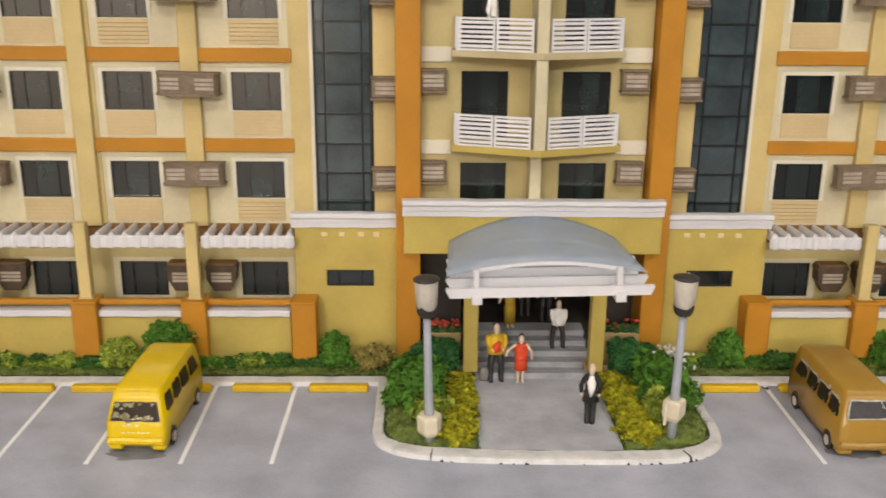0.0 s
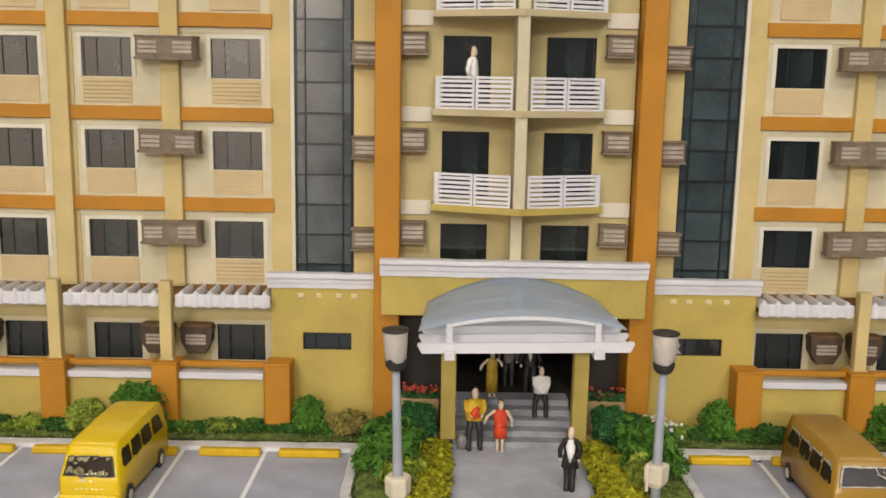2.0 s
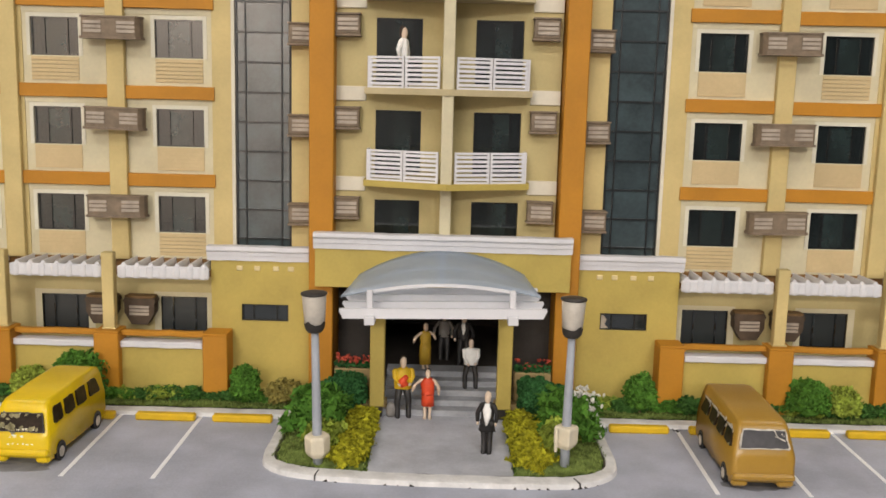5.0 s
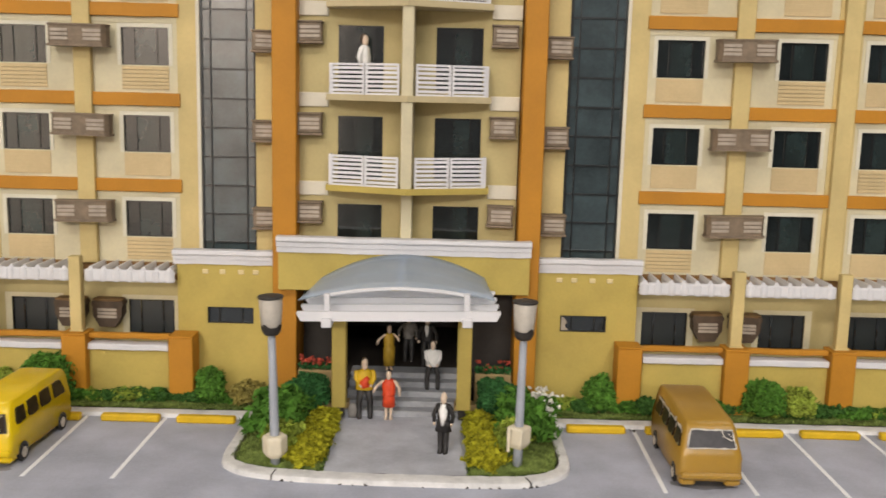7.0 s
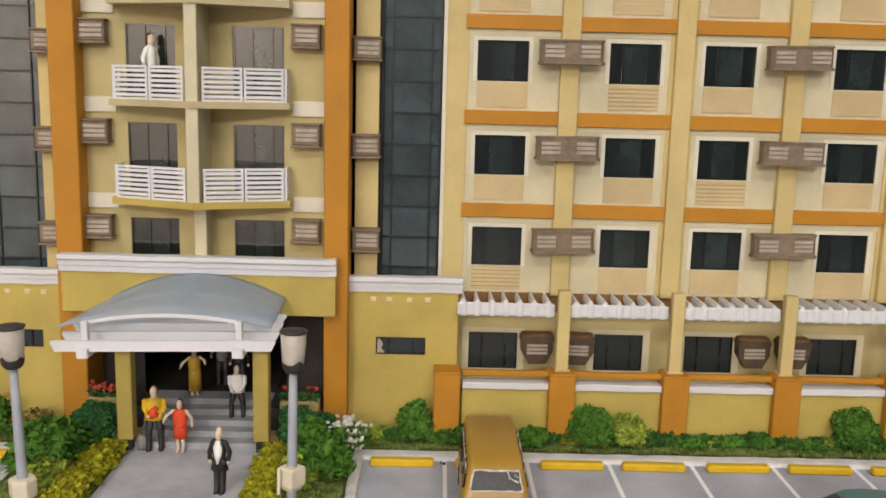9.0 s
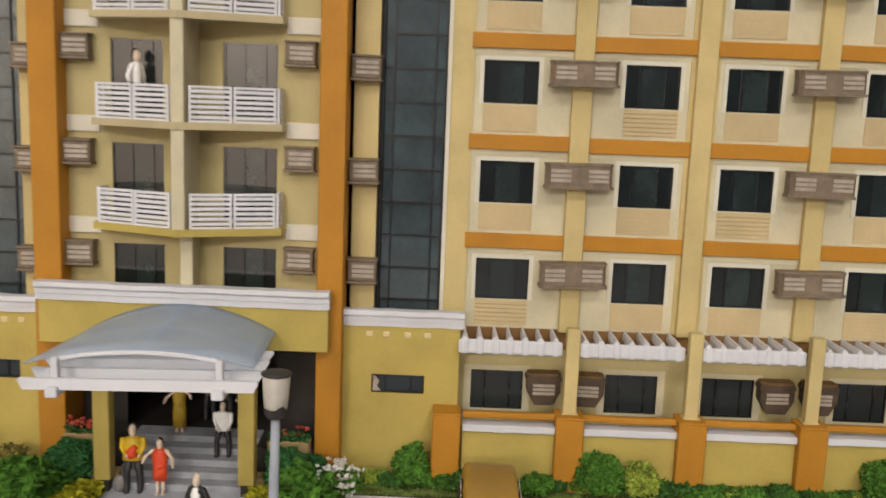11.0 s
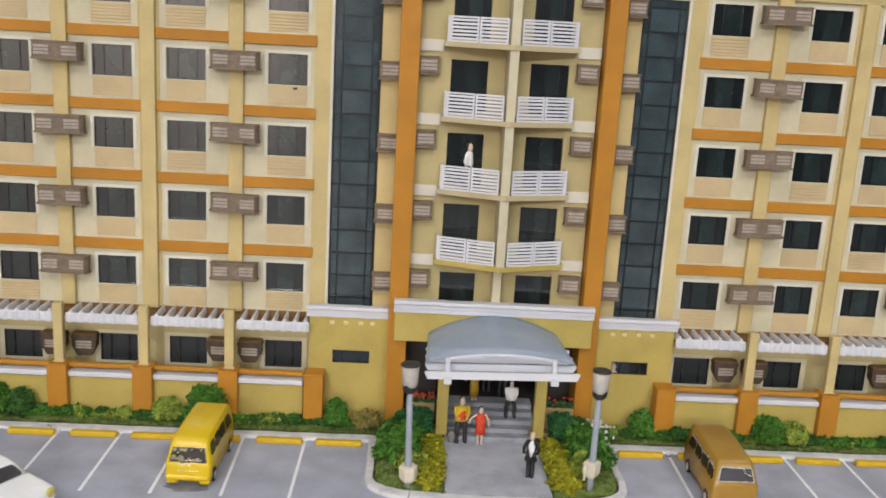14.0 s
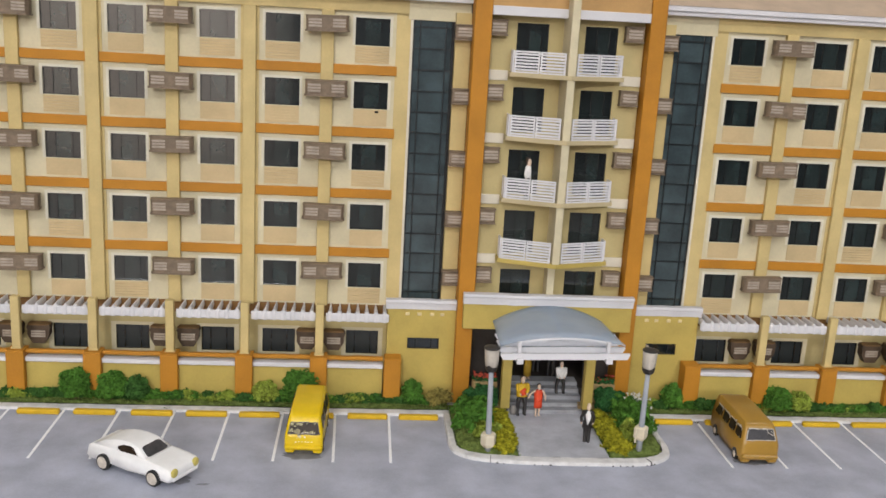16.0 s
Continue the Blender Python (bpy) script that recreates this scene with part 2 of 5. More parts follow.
def vault_material():
    m = bpy.data.materials.new("blue_grey_translucent_sheet")
    m.use_nodes = True
    n, l = m.node_tree.nodes, m.node_tree.links
    bs = n["Principled BSDF"]
    noise_tex = n.new("ShaderNodeTexNoise")
    noise_tex.inputs["Scale"].default_value = 70
    tc = n.new("ShaderNodeTexCoord")
    l.new(tc.outputs["Object"], noise_tex.inputs["Vector"])
    mix = n.new("ShaderNodeMix")
    mix.data_type = "RGBA"
    mix.inputs["A"].default_value = (0.52, 0.62, 0.78, 1)
    mix.inputs["B"].default_value = (0.80, 0.86, 0.95, 1)
    l.new(noise_tex.outputs["Fac"], mix.inputs["Factor"])
    l.new(mix.outputs["Result"], bs.inputs["Base Color"])
    bs.inputs["Roughness"].default_value = 0.35
    bs.inputs["Specular IOR Level"].default_value = 0.4
    lit = n.new("ShaderNodeBsdfTranslucent")
    l.new(mix.outputs["Result"], lit.inputs["Color"])
    half = n.new("ShaderNodeMixShader")
    half.inputs["Fac"].default_value = 0.35
    l.new(bs.outputs["BSDF"], half.inputs[1])
    l.new(lit.outputs["BSDF"], half.inputs[2])
    trans = n.new("ShaderNodeBsdfTransparent")
    trans.inputs["Color"].default_value = (0.9, 0.95, 0.98, 1)
    mixs = n.new("ShaderNodeMixShader")
    mixs.inputs["Fac"].default_value = 0.5
    out = n["Material Output"]
    l.new(half.outputs["Shader"], mixs.inputs[1])
    l.new(trans.outputs["BSDF"], mixs.inputs[2])
    l.new(mixs.outputs["Shader"], out.inputs["Surface"])
    return m


M["vault"] = vault_material()


# ---- builders: sizes in centimetres of the model ----
def box(bm, x0, x1, y0, y1, z0, z1):
    v = [bm.verts.new((x, y, z)) for x in (x0, x1) for y in (y0, y1) for z in (z0, z1)]
    for f in ((0, 1, 3, 2), (4, 6, 7, 5), (0, 4, 5, 1), (2, 3, 7, 6), (0, 2, 6, 4), (1, 5, 7, 3)):
        bm.faces.new([v[i] for i in f])


def prism(bm, outline, z0, z1):
    """A flat outline, counter-clockwise from above, raised from z0 to z1."""
    a = [bm.verts.new((x, y, z0)) for x, y in outline]
    b = [bm.verts.new((x, y, z1)) for x, y in outline]
    bm.faces.new(a[::-1])
    bm.faces.new(b)
    for i in range(len(a)):
        j = (i + 1) % len(a)
        bm.faces.new((a[i], a[j], b[j], b[i]))


def soften(bm, width, segments=1):
    bmesh.ops.bevel(bm, geom=bm.edges[:], offset=width, segments=segments, affect="EDGES", profile=0.5, clamp_overlap=True)


def boxes(*sizes, bevel=0.0):
    bm = bmesh.new()
    for s in sizes:
        box(bm, *s)
    if bevel:
        soften(bm, bevel)
    return bm


def lathe(bm, rings, sides=16, cx=0.0, cy=0.0):
    """Rings of (radius, z) from bottom to top."""
    rows = []
    for r, z in rings:
        rows.append([bm.verts.new((cx + r * math.cos(2 * math.pi * k / sides), cy + r * math.sin(2 * math.pi * k / sides), z)) for k in range(sides)])
    for a, b in zip(rows, rows[1:]):
        for k in range(sides):
            j = (k + 1) % sides
            bm.faces.new((a[k], a[j], b[j], b[k]))
    bm.faces.new(rows[0][::-1])
    bm.faces.new(rows[-1])


def mesh_of(name, bm, material, smooth=False):
    me = bpy.data.meshes.new(name)
    bmesh.ops.recalc_face_normals(bm, faces=bm.faces[:])
    bmesh.ops.scale(bm, vec=(CM, CM, CM), verts=bm.verts[:])
    bm.to_mesh(me)
    bm.free()
    for m in material if isinstance(material, (list, tuple)) else [material]:
        me.materials.append(m)
    if smooth:
        me.polygons.foreach_set("use_smooth", [True] * len(me.polygons))
    return me


def place(ob, x=0, y=0, z=0, rx=0, ry=0, rz=0):
    ob.matrix_basis = pose(x * CM, y * CM, z * CM, rx, ry, rz)
    return ob


def part(name, bm, material, parent, label="", smooth=False, at=(0, 0, 0)):
    ob = new(name, mesh_of(name, bm, material, smooth) if isinstance(bm, bmesh.types.BMesh) else bm)
    ob.parent = parent
    place(ob, *at)
    return tagged(ob, label)


def thing(name, label, category, at=(0, 0, 0), turn=0, group="", kind=""):
    ob = new(name)
    ob.empty_display_size = 0.01
    place(ob, *at, 0, 0, turn)
    return tagged(ob, label, category, group, kind)


def solid(name, bm, material, label, category, at=(0, 0, 0), turn=0, group="", kind="", smooth=False):
    ob = new(name, mesh_of(name, bm, material, smooth))
    place(ob, *at, 0, 0, turn)
    return tagged(ob, label, category, group, kind)


def wall_with_openings(x0, x1, z0, z1, y0, y1, holes):
    """A wall between y0 (front) and y1, with rectangular openings (x0, x1, z0, z1) through it."""
    bm = bmesh.new()
    xs = sorted({x0, x1, *[h[0] for h in holes], *[h[1] for h in holes]})
    zs = sorted({z0, z1, *[h[2] for h in holes], *[h[3] for h in holes]})

    def is_open(x, z):
        return any(h[0] < x < h[1] and h[2] < z < h[3] for h in holes)

    def quad(*p):
        bm.faces.new([bm.verts.new(q) for q in p])

    filled = {}
    for i in range(len(xs) - 1):
        for k in range(len(zs) - 1):
            filled[i, k] = not is_open((xs[i] + xs[i + 1]) / 2, (zs[k] + zs[k + 1]) / 2)
    for (i, k), on in filled.items():
        if not on:
            continue
        a, b, c, d = xs[i], xs[i + 1], zs[k], zs[k + 1]
        quad((a, y0, c), (b, y0, c), (b, y0, d), (a, y0, d))
        quad((b, y1, c), (a, y1, c), (a, y1, d), (b, y1, d))
        if not filled.get((i - 1, k), False):
            quad((a, y1, c), (a, y0, c), (a, y0, d), (a, y1, d))
        if not filled.get((i + 1, k), False):
            quad((b, y0, c), (b, y1, c), (b, y1, d), (b, y0, d))
        if not filled.get((i, k - 1), False):
            quad((a, y1, c), (b, y1, c), (b, y0, c), (a, y0, c))
        if not filled.get((i, k + 1), False):
            quad((a, y0, d), (b, y0, d), (b, y1, d), (a, y1, d))
    bmesh.ops.remove_doubles(bm, verts=bm.verts[:], dist=0.001)
    return bm

# ---- the room and the table ----
room = [
    ("floor", (-300, 300, -660, 200, -100, -92), "roomfloor", "plain tiled showroom floor"),
    ("ceiling", (-300, 300, -660, 200, CEILING * 100, CEILING * 100 + 8), "roomceiling", "white painted showroom ceiling"),
    ("wall_north", (-300, 300, 200, 208, -92, CEILING * 100), "roomwall", "beige painted showroom wall"),
    # unseen walls, invented bright and dark to shape reflections in the windows
    ("wall_south", (-300, -82, -668, -660, -92, CEILING * 100), "roomwhite", "unseen white wall added to brighten the left window reflections"),
    ("wall_south_panelled", (-82, 300, -668, -660, -92, CEILING * 100), "roomdark", "unseen dark wall added to keep the window reflections dark"),
    ("wall_east", (300, 308, -660, 200, -92, CEILING * 100), "roomdark", "unseen dark wall added to keep the window reflections dark"),
    ("wall_west", (-308, -300, -660, 200, -92, CEILING * 100), "roomwall", "beige painted showroom wall"),
]
for name, size, material, label in room:
    solid(name, boxes(size), M[material], label, name.split("_")[0], kind="structure")
# fixtures for all panels, the added south-west one included
for px, py, watts in PANELS:
    lamp_panel = thing("ceiling_light", "square white recessed ceiling light panel", "ceiling light", (px * 100, py * 100, CEILING * 100), group="ceiling lights")
    bm = boxes((-31, -28.5, -31, 31, -3, 0), (28.5, 31, -31, 31, -3, 0), (-28.5, 28.5, -31, -28.5, -3, 0), (-28.5, 28.5, 28.5, 31, -3, 0))
    part("frame", bm, M["white"], lamp_panel)
plinth = thing("display_table", "dark wooden display table under the model", "table", (0, 0, -92))
part("body", boxes((-52, 52, -15, 24, 0, 88), bevel=0.5), M["board"], plinth)
part("top", boxes((-56, 56, -18.5, 28, 88, 90.5), bevel=0.4), M["board"], plinth)

# ---- ground of the model ----
GROUND_X, GROUND_Y0, GROUND_Y1 = 44.0, -16.0, 22.0
solid("ground", boxes((-GROUND_X, GROUND_X, GROUND_Y0, GROUND_Y1, -1.5, 0.0), bevel=0.03), M["asphalt"], "grey painted model-board car park surface", "ground", kind="structure")


def ribbon(outer, inner, z0, z1, jitter=0.0):
    """A kerb between two open lines of the same length."""
    bm = bmesh.new()
    rows = []
    for (ox, oy), (ix, iy) in zip(outer, inner):
        j = random.uniform(-jitter, jitter)
        rows.append([bm.verts.new(p) for p in ((ox, oy, z0), (ox + (ix - ox) * 0.12, oy + (iy - oy) * 0.12, z1 + j - 0.02), (ox + (ix - ox) * 0.3, oy + (iy - oy) * 0.3, z1 + j), (ix, iy, z1 + j), (ix, iy, z0))])
    for a, b in zip(rows, rows[1:]):
        for k in range(4):
            bm.faces.new((a[k], a[k + 1], b[k + 1], b[k]))
    bm.faces.new(rows[0])
    bm.faces.new(rows[-1][::-1])
    return bm


# island kerb round the entrance: a hand-laid line, fuller on one corner than on the other
ISL = 5.15


def flowing(points, steps=6):
    """A smooth line through the points."""
    pts = [Vector(p) for p in points]
    pts = [pts[0] * 2 - pts[1]] + pts + [pts[-1] * 2 - pts[-2]]
    out = []
    for p0, p1, p2, p3 in zip(pts, pts[1:], pts[2:], pts[3:]):
        for k in range(steps):
            t = k / steps
            out.append(((p1 * 2) + (p2 - p0) * t + (p0 * 2 - p1 * 5 + p2 * 4 - p3) * t * t + (p1 * 3 - p0 - p2 * 3 + p3) * t ** 3) / 2)
    return out + [pts[-2]]


def inset(line, side_width, front_width):
    """The line moved inwards, by less along the sides than along the front."""
    out = []
    for i, p in enumerate(line):
        d = (line[min(i + 1, len(line) - 1)] - line[max(i - 1, 0)]).normalized()
        n = Vector((-d.y, d.x))
        out.append(p + n * (side_width + (front_width - side_width) * max(0.0, n.y) ** 1.5))
    return out


outer = flowing([(-ISL - 0.03, -3.2), (-ISL - 0.03, -5.2), (-ISL - 0.01, -6.75), (-4.82, -7.52), (-3.95, -8.02), (-2.2, -8.27), (0, -8.36), (2.4, -8.36), (3.85, -8.22), (4.78, -7.62), (5.13, -6.75), (ISL, -5.2), (ISL, -3.2)])
inner, soil = inset(outer, 0.33, 0.55), inset(outer, 0.40, 0.61)
solid("island_kerb", ribbon([tuple(p) for p in outer], [tuple(p) for p in inner], -0.05, 0.15, 0.012), M["kerb"], "worn white kerb round the planted entrance island", "kerb", kind="structure")
solid("soil_joint", ribbon([tuple(p) for p in inner], [tuple(p) for p in soil], -0.05, 0.125, 0.01), M["board"], "dark open joint inside the white kerb", "joint", kind="structure")


def bed_front(x):
    """Where the beds end at the front kerb."""
    low = [p for p in soil if p.y < -6.0]
    if x <= low[0].x or x >= low[-1].x:
        return low[0].y if x < 0 else low[-1].y
    for p, q in zip(low, low[1:]):
        if p.x <= x <= q.x:
            return p.y + (q.y - p.y) * (x - p.x) / max(1e-6, q.x - p.x)


# dark nicks along the foot of the kerb and two cracks across it
nick = random.Random(33)
bm = bmesh.new()
for _ in range(17):
    i = nick.randrange(26, 52)
    p, d = outer[i], (outer[i + 1] - outer[i]).normalized()
    n = Vector((-d.y, d.x))
    w, h = nick.uniform(0.03, 0.1), nick.uniform(0.02, 0.07)
    lo = [bm.verts.new((*(p + d * dx * w + n * dn), -0.02)) for dx, dn in ((-1, -0.008), (1, -0.008), (1, 0.03), (-1, 0.03))]
    tip = [bm.verts.new((*(p + d * nick.uniform(-0.7, 0.7) * w + n * dn), h)) for dn in (-0.008, 0.03)]
    for f in ((lo[0], lo[1], tip[0]), (lo[2], lo[3], tip[1]), (lo[1], lo[2], tip[1], tip[0]), (lo[3], lo[0], tip[0], tip[1]), (lo[3], lo[2], lo[1], lo[0])):
        bm.faces.new(f)
for i in (26, 48):
    p, d = outer[i], (outer[i + 1] - outer[i]).normalized()
    n = Vector((-d.y, d.x))
    low = [bm.verts.new((*(p + d * u + n * v), 0.0)) for u, v in ((-0.012, -0.008), (0.012, -0.008), (0.012, 0.4), (-0.012, 0.4))]
    top = [bm.verts.new((v.co.x, v.co.y, 0.167)) for v in low]
    bm.faces.new(top)
    for k in range(4):
        j = (k + 1) % 4
        bm.faces.new((low[k], low[j], top[j], top[k]))
solid("kerb_nicks", bm, M["lobby"], "dark nicks and cracks in the white kerb", "crack", kind="stuff")
for side, name in ((-1, "kerb_west"), (1, "kerb_east")):
    xs = [side * (ISL - 0.3 + k * 0.6) for k in range(int((GROUND_X - ISL) / 0.6))]
    solid(name, ribbon([(x, -3.27) for x in xs], [(x, -2.77) for x in xs], -0.05, 0.13, 0.01), M["kerb"], "worn white kerb along the planting strip", "kerb", kind="structure")

for side, name in ((-1, "joint_west"), (1, "joint_east")):
    a, b = sorted((side * (ISL - 0.3), side * GROUND_X))
    solid(name, boxes((a, b, -2.78, -2.70, -0.02, 0.13)), M["board"], "dark open joint between kerb and turf", "joint", kind="structure")

# turf: planting strips along the facade and the two island beds
def turf_bed(name, outline_x0, outline_x1, y0, y1, z, seed, shape=None, mound=None):
    rnd = random.Random(seed)
    bm = bmesh.new()
    nx, ny = int((outline_x1 - outline_x0) / 0.22), int((y1 - y0) / 0.2)
    grid = []
    for i in range(nx + 1):
        col = []
        for k in range(ny + 1):
            x, y = outline_x0 + (outline_x1 - outline_x0) * i / nx, y0 + (y1 - y0) * k / ny
            if shape:
                x, y = shape(x, y)
            rise = mound(x, y) if mound else 0.0
            col.append(bm.verts.new((x, y, z + rise + 0.05 * noise.noise((x * 1.7, y * 1.7, seed)) + rnd.uniform(-0.02, 0.02))))
        grid.append(col)
    for i in range(nx):
        for k in range(ny):
            bm.faces.new((grid[i][k], grid[i + 1][k], grid[i + 1][k + 1], grid[i][k + 1]))
    tops = [v.co.copy() for v in bm.verts]
    for t in tops:
        for _ in range(7):
            p = t + Vector((rnd.uniform(-0.12, 0.12), rnd.uniform(-0.11, 0.11), -0.03))
            a, h = rnd.uniform(0, 6.3), rnd.uniform(0.06, 0.15)
            d = Vector((math.cos(a), math.sin(a), 0)) * 0.022
            tip = p + Vector((rnd.uniform(-0.05, 0.05), rnd.uniform(-0.05, 0.05), h))
            bm.faces.new([bm.verts.new(q) for q in (p - d, p + d, tip)])
    me_ob = new(name, bpy.data.meshes.new(name))
    bmesh.ops.scale(bm, vec=(CM, CM, CM), verts=bm.verts[:])
    bm.to_mesh(me_ob.data)
    bm.free()
    me_ob.data.materials.append(M["blade"])
    return tagged(me_ob, "short green model turf with uneven fibres", "grass", kind="stuff")


solid("planting_strip_west", boxes((-GROUND_X, -4.85, -2.70, -1.2, -0.03, 0.1)), M["grass"], "dark green turf bed along the facade", "planting bed", kind="structure")
solid("planting_strip_east", boxes((4.85, GROUND_X, -2.70, -1.2, -0.03, 0.1)), M["grass"], "dark green turf bed along the facade", "planting bed", kind="structure")
turf_bed("strip_turf", -31.0, -4.9, -2.66, -1.5, 0.14, 3)
turf_bed("strip_turf", 4.9, 26.0, -2.66, -1.5, 0.14, 4)


def island_shape(side):
    def f(x, y):
        front = bed_front(side * x)
        return side * x, front + (y + 7.8) / 5.2 * (-2.6 - front)
    return f


def island_mound(x, y):
    """The beds swell towards their middle."""
    edge = min(abs(x) - 2.1, ISL - 0.38 - abs(x), y - bed_front(x))
    u = max(0.0, min(1.0, edge / 0.85))
    return 0.24 * u * u * (3 - 2 * u)


for side in (-1, 1):
    bm = bmesh.new()
    xs = [2.1 + (ISL - 0.4 - 2.1) * k / 12 for k in range(13)]
    pts = [(2.1, -2.0)] + [(x, bed_front(side * x) - 0.03) for x in xs] + [(ISL - 0.36, -2.0)]
    prism(bm, pts if side > 0 else [(-x, y) for x, y in pts][::-1], -0.03, 0.1)
    solid("island_bed_east" if side > 0 else "island_bed_west", bm, M["grass"], "green turf bed of the entrance island", "planting bed", kind="structure")
    turf_bed("island_turf", 2.15, ISL - 0.40, -7.8, -2.6, 0.14, 7 + side, island_shape(side), island_mound)

# walkway and entrance steps
solid("walkway", boxes((-2.06, 2.06, -7.79, -2.9, -0.03, 0.11), bevel=0.01), M["paving"], "grey walkway leading to the entrance steps", "walkway", kind="structure")
stairs = thing("entrance_stairs", "grey painted entrance steps below the canopy", "stairs")
for k in range(5):
    part("step", boxes((-1.95, 1.95, -2.9 + 0.48 * k, -0.2 if k == 4 else -2.0 + 0.48 * k, 0.03 if k == 0 else 0.11 + 0.19 * k - 0.16, 0.11 + 0.19 * (k + 1)), bevel=0.02), M["step"], stairs)

# parking bays
for k in range(8):
    solid("parking_line", boxes((-0.062, 0.062, -2.61, 2.61, -0.01, 0.012)), M["line"], "white painted parking bay line on the grey ground", "parking line", (-7.85 - 2.56 * k, -5.66, 0), turn=random.uniform(-0.6, 0.6), group="parking lines", kind="structure")
for k in range(7):
    solid("parking_line", boxes((-0.062, 0.062, -2.61, 2.61, -0.01, 0.012)), M["line"], "white painted parking bay line on the grey ground", "parking line", (7.62 + 2.54 * k, -5.72, 0), turn=random.uniform(-0.6, 0.6), group="parking lines", kind="structure")
for x in [-6.36 - 2.55 * k for k in range(8)] + [6.35 + 2.55 * k for k in range(8)]:
    ob = solid("wheel_stop", boxes((-0.96, 0.96, -0.15, 0.15, 0, 0.24), bevel=0.05), M["stop"], "yellow painted wheel stop bar of a parking bay", "wheel stop", (x + random.uniform(-0.05, 0.05), -3.65 + random.uniform(-0.03, 0.03), 0), turn=random.uniform(-1.2, 1.2), group="wheel stops")

# old oil marks on the bays, with the shade round the vehicles painted in
marks = random.Random(21)
for x, y, rx, ry in ((-16.9, -10.0, 0.75, 0.4), (-18.0, -9.0, 1.1, 0.6), (-19.6, -8.3, 0.6, 0.35), (-11.8, -7.7, 0.8, 0.35), (-15.6, -10.4, 0.25, 0.08), (8.9, -7.6, 0.9, 0.4)):
    bm = bmesh.new()
    rim = []
    for k in range(22):
        a = 2 * math.pi * k / 22
        r = 0.75 + 0.5 * marks.random()
        rim.append((rx * r * math.cos(a), ry * r * math.sin(a)))
    prism(bm, rim, -0.02, 0.006)
    solid("oil_stain", bm, M["oil"], "dark patch of oily dirt and painted vehicle shade on the ground", "stain", (x, y, 0), group="oil stains", kind="structure")

# ---- the building ----
FLOORS = range(1, 7)
ROOF = 19.75
building = thing("apartment_building", "scale-model apartment block painted cream, mustard and orange", "building")


def window_z(f):
    return (2.0, 3.26) if f == 1 else (5.55 + 3 * (f - 2), 6.83 + 3 * (f - 2))


# window meshes, shared
def window_meshes(w, h, splits, low=0.05, mid="curtain", side="glass"):
    """A one-piece frame with upright bars at the splits (shares of the width), and its panes."""
    b = 0.05
    edges = [-w / 2] + [w * s for s in splits] + [w / 2]
    gaps = [(a + (b if i == 0 else 0.03), c - (b if i == len(edges) - 2 else 0.03), low, h - b) for i, (a, c) in enumerate(zip(edges, edges[1:]))]
    made = [mesh_of("window", wall_with_openings(-w / 2, w / 2, 0, h, 0, 0.1, gaps), M["frame"])]
    for i, (a, c, z0, z1) in enumerate(gaps):
        made.append(mesh_of("pane", boxes((a, c, 0.045, 0.075, z0, z1)), M[mid if i == 1 else side]))
    return made


WIN_UP, WIN_LOW = window_meshes(1.64, 1.28, (-0.23, 0.25)), window_meshes(1.64, 1.26, (-0.23, 0.25), mid="porchglass", side="porchglass")


SURROUND = mesh_of("window_surround", wall_with_openings(-0.95, 0.95, 0, 1.41, -0.03, 0.01, [(-0.82, 0.82, -0.01, 1.28)]), M["trim"])


def add_window(meshes, x, y, z, label="dark glazed window with a thin black frame"):
    w = part("window", meshes[0], None, building, label, at=(x, y, z))
    w.matrix_basis = w.matrix_basis @ pose(0, 0, 0, 0, random.uniform(-0.4, 0.4), 0)
    for me in meshes[1:]:
        part("pane", me, None, w)


COLS = [9.24, 13.47, 16.52, 20.72, 23.76, 27.96]
PIL = [7.78, 11.36, 15.0, 18.6, 22.24, 25.84, 29.48]
WING_END = 29.8
for side in (-1, 1):
    cols = [side * c for c in COLS]
    holes = []
    for f in FLOORS:
        z0, z1 = window_z(f)
        for c in cols:
            holes.append((c - 0.82, c + 0.82, z0, z1))
    a, b = sorted((side * 7.55, side * WING_END))
    part("wall", wall_with_openings(a, b, 4.4, ROOF, 0.0, 0.35, [h for h in holes if h[2] > 4]), M["cream"], building, "cream painted upper facade wall")
    # the wall colour holds some of the pergola's shadow
    part("wall", wall_with_openings(a, b, 0, 4.4, 0.0, 0.35, [h for h in holes if h[2] < 4]), M["olive"], building, "olive cream ground-floor wall, partly darkened for the pergola shadow")
    for c in cols:
        part("window_surround", wall_with_openings(c - 1.05, c + 1.05, 1.8, 3.42, -0.02, 0.01, [(c - 0.82, c + 0.82, 2.0, 3.26)]), M["cream"], building)
    for f in FLOORS:
        z0, z1 = window_z(f)
        for c in cols:
            if f > 1:
                part("window_surround", SURROUND, None, building, at=(c, 0, z0))
            add_window(WIN_LOW if f == 1 else WIN_UP, c + random.uniform(-0.02, 0.02), 0.03, z0)

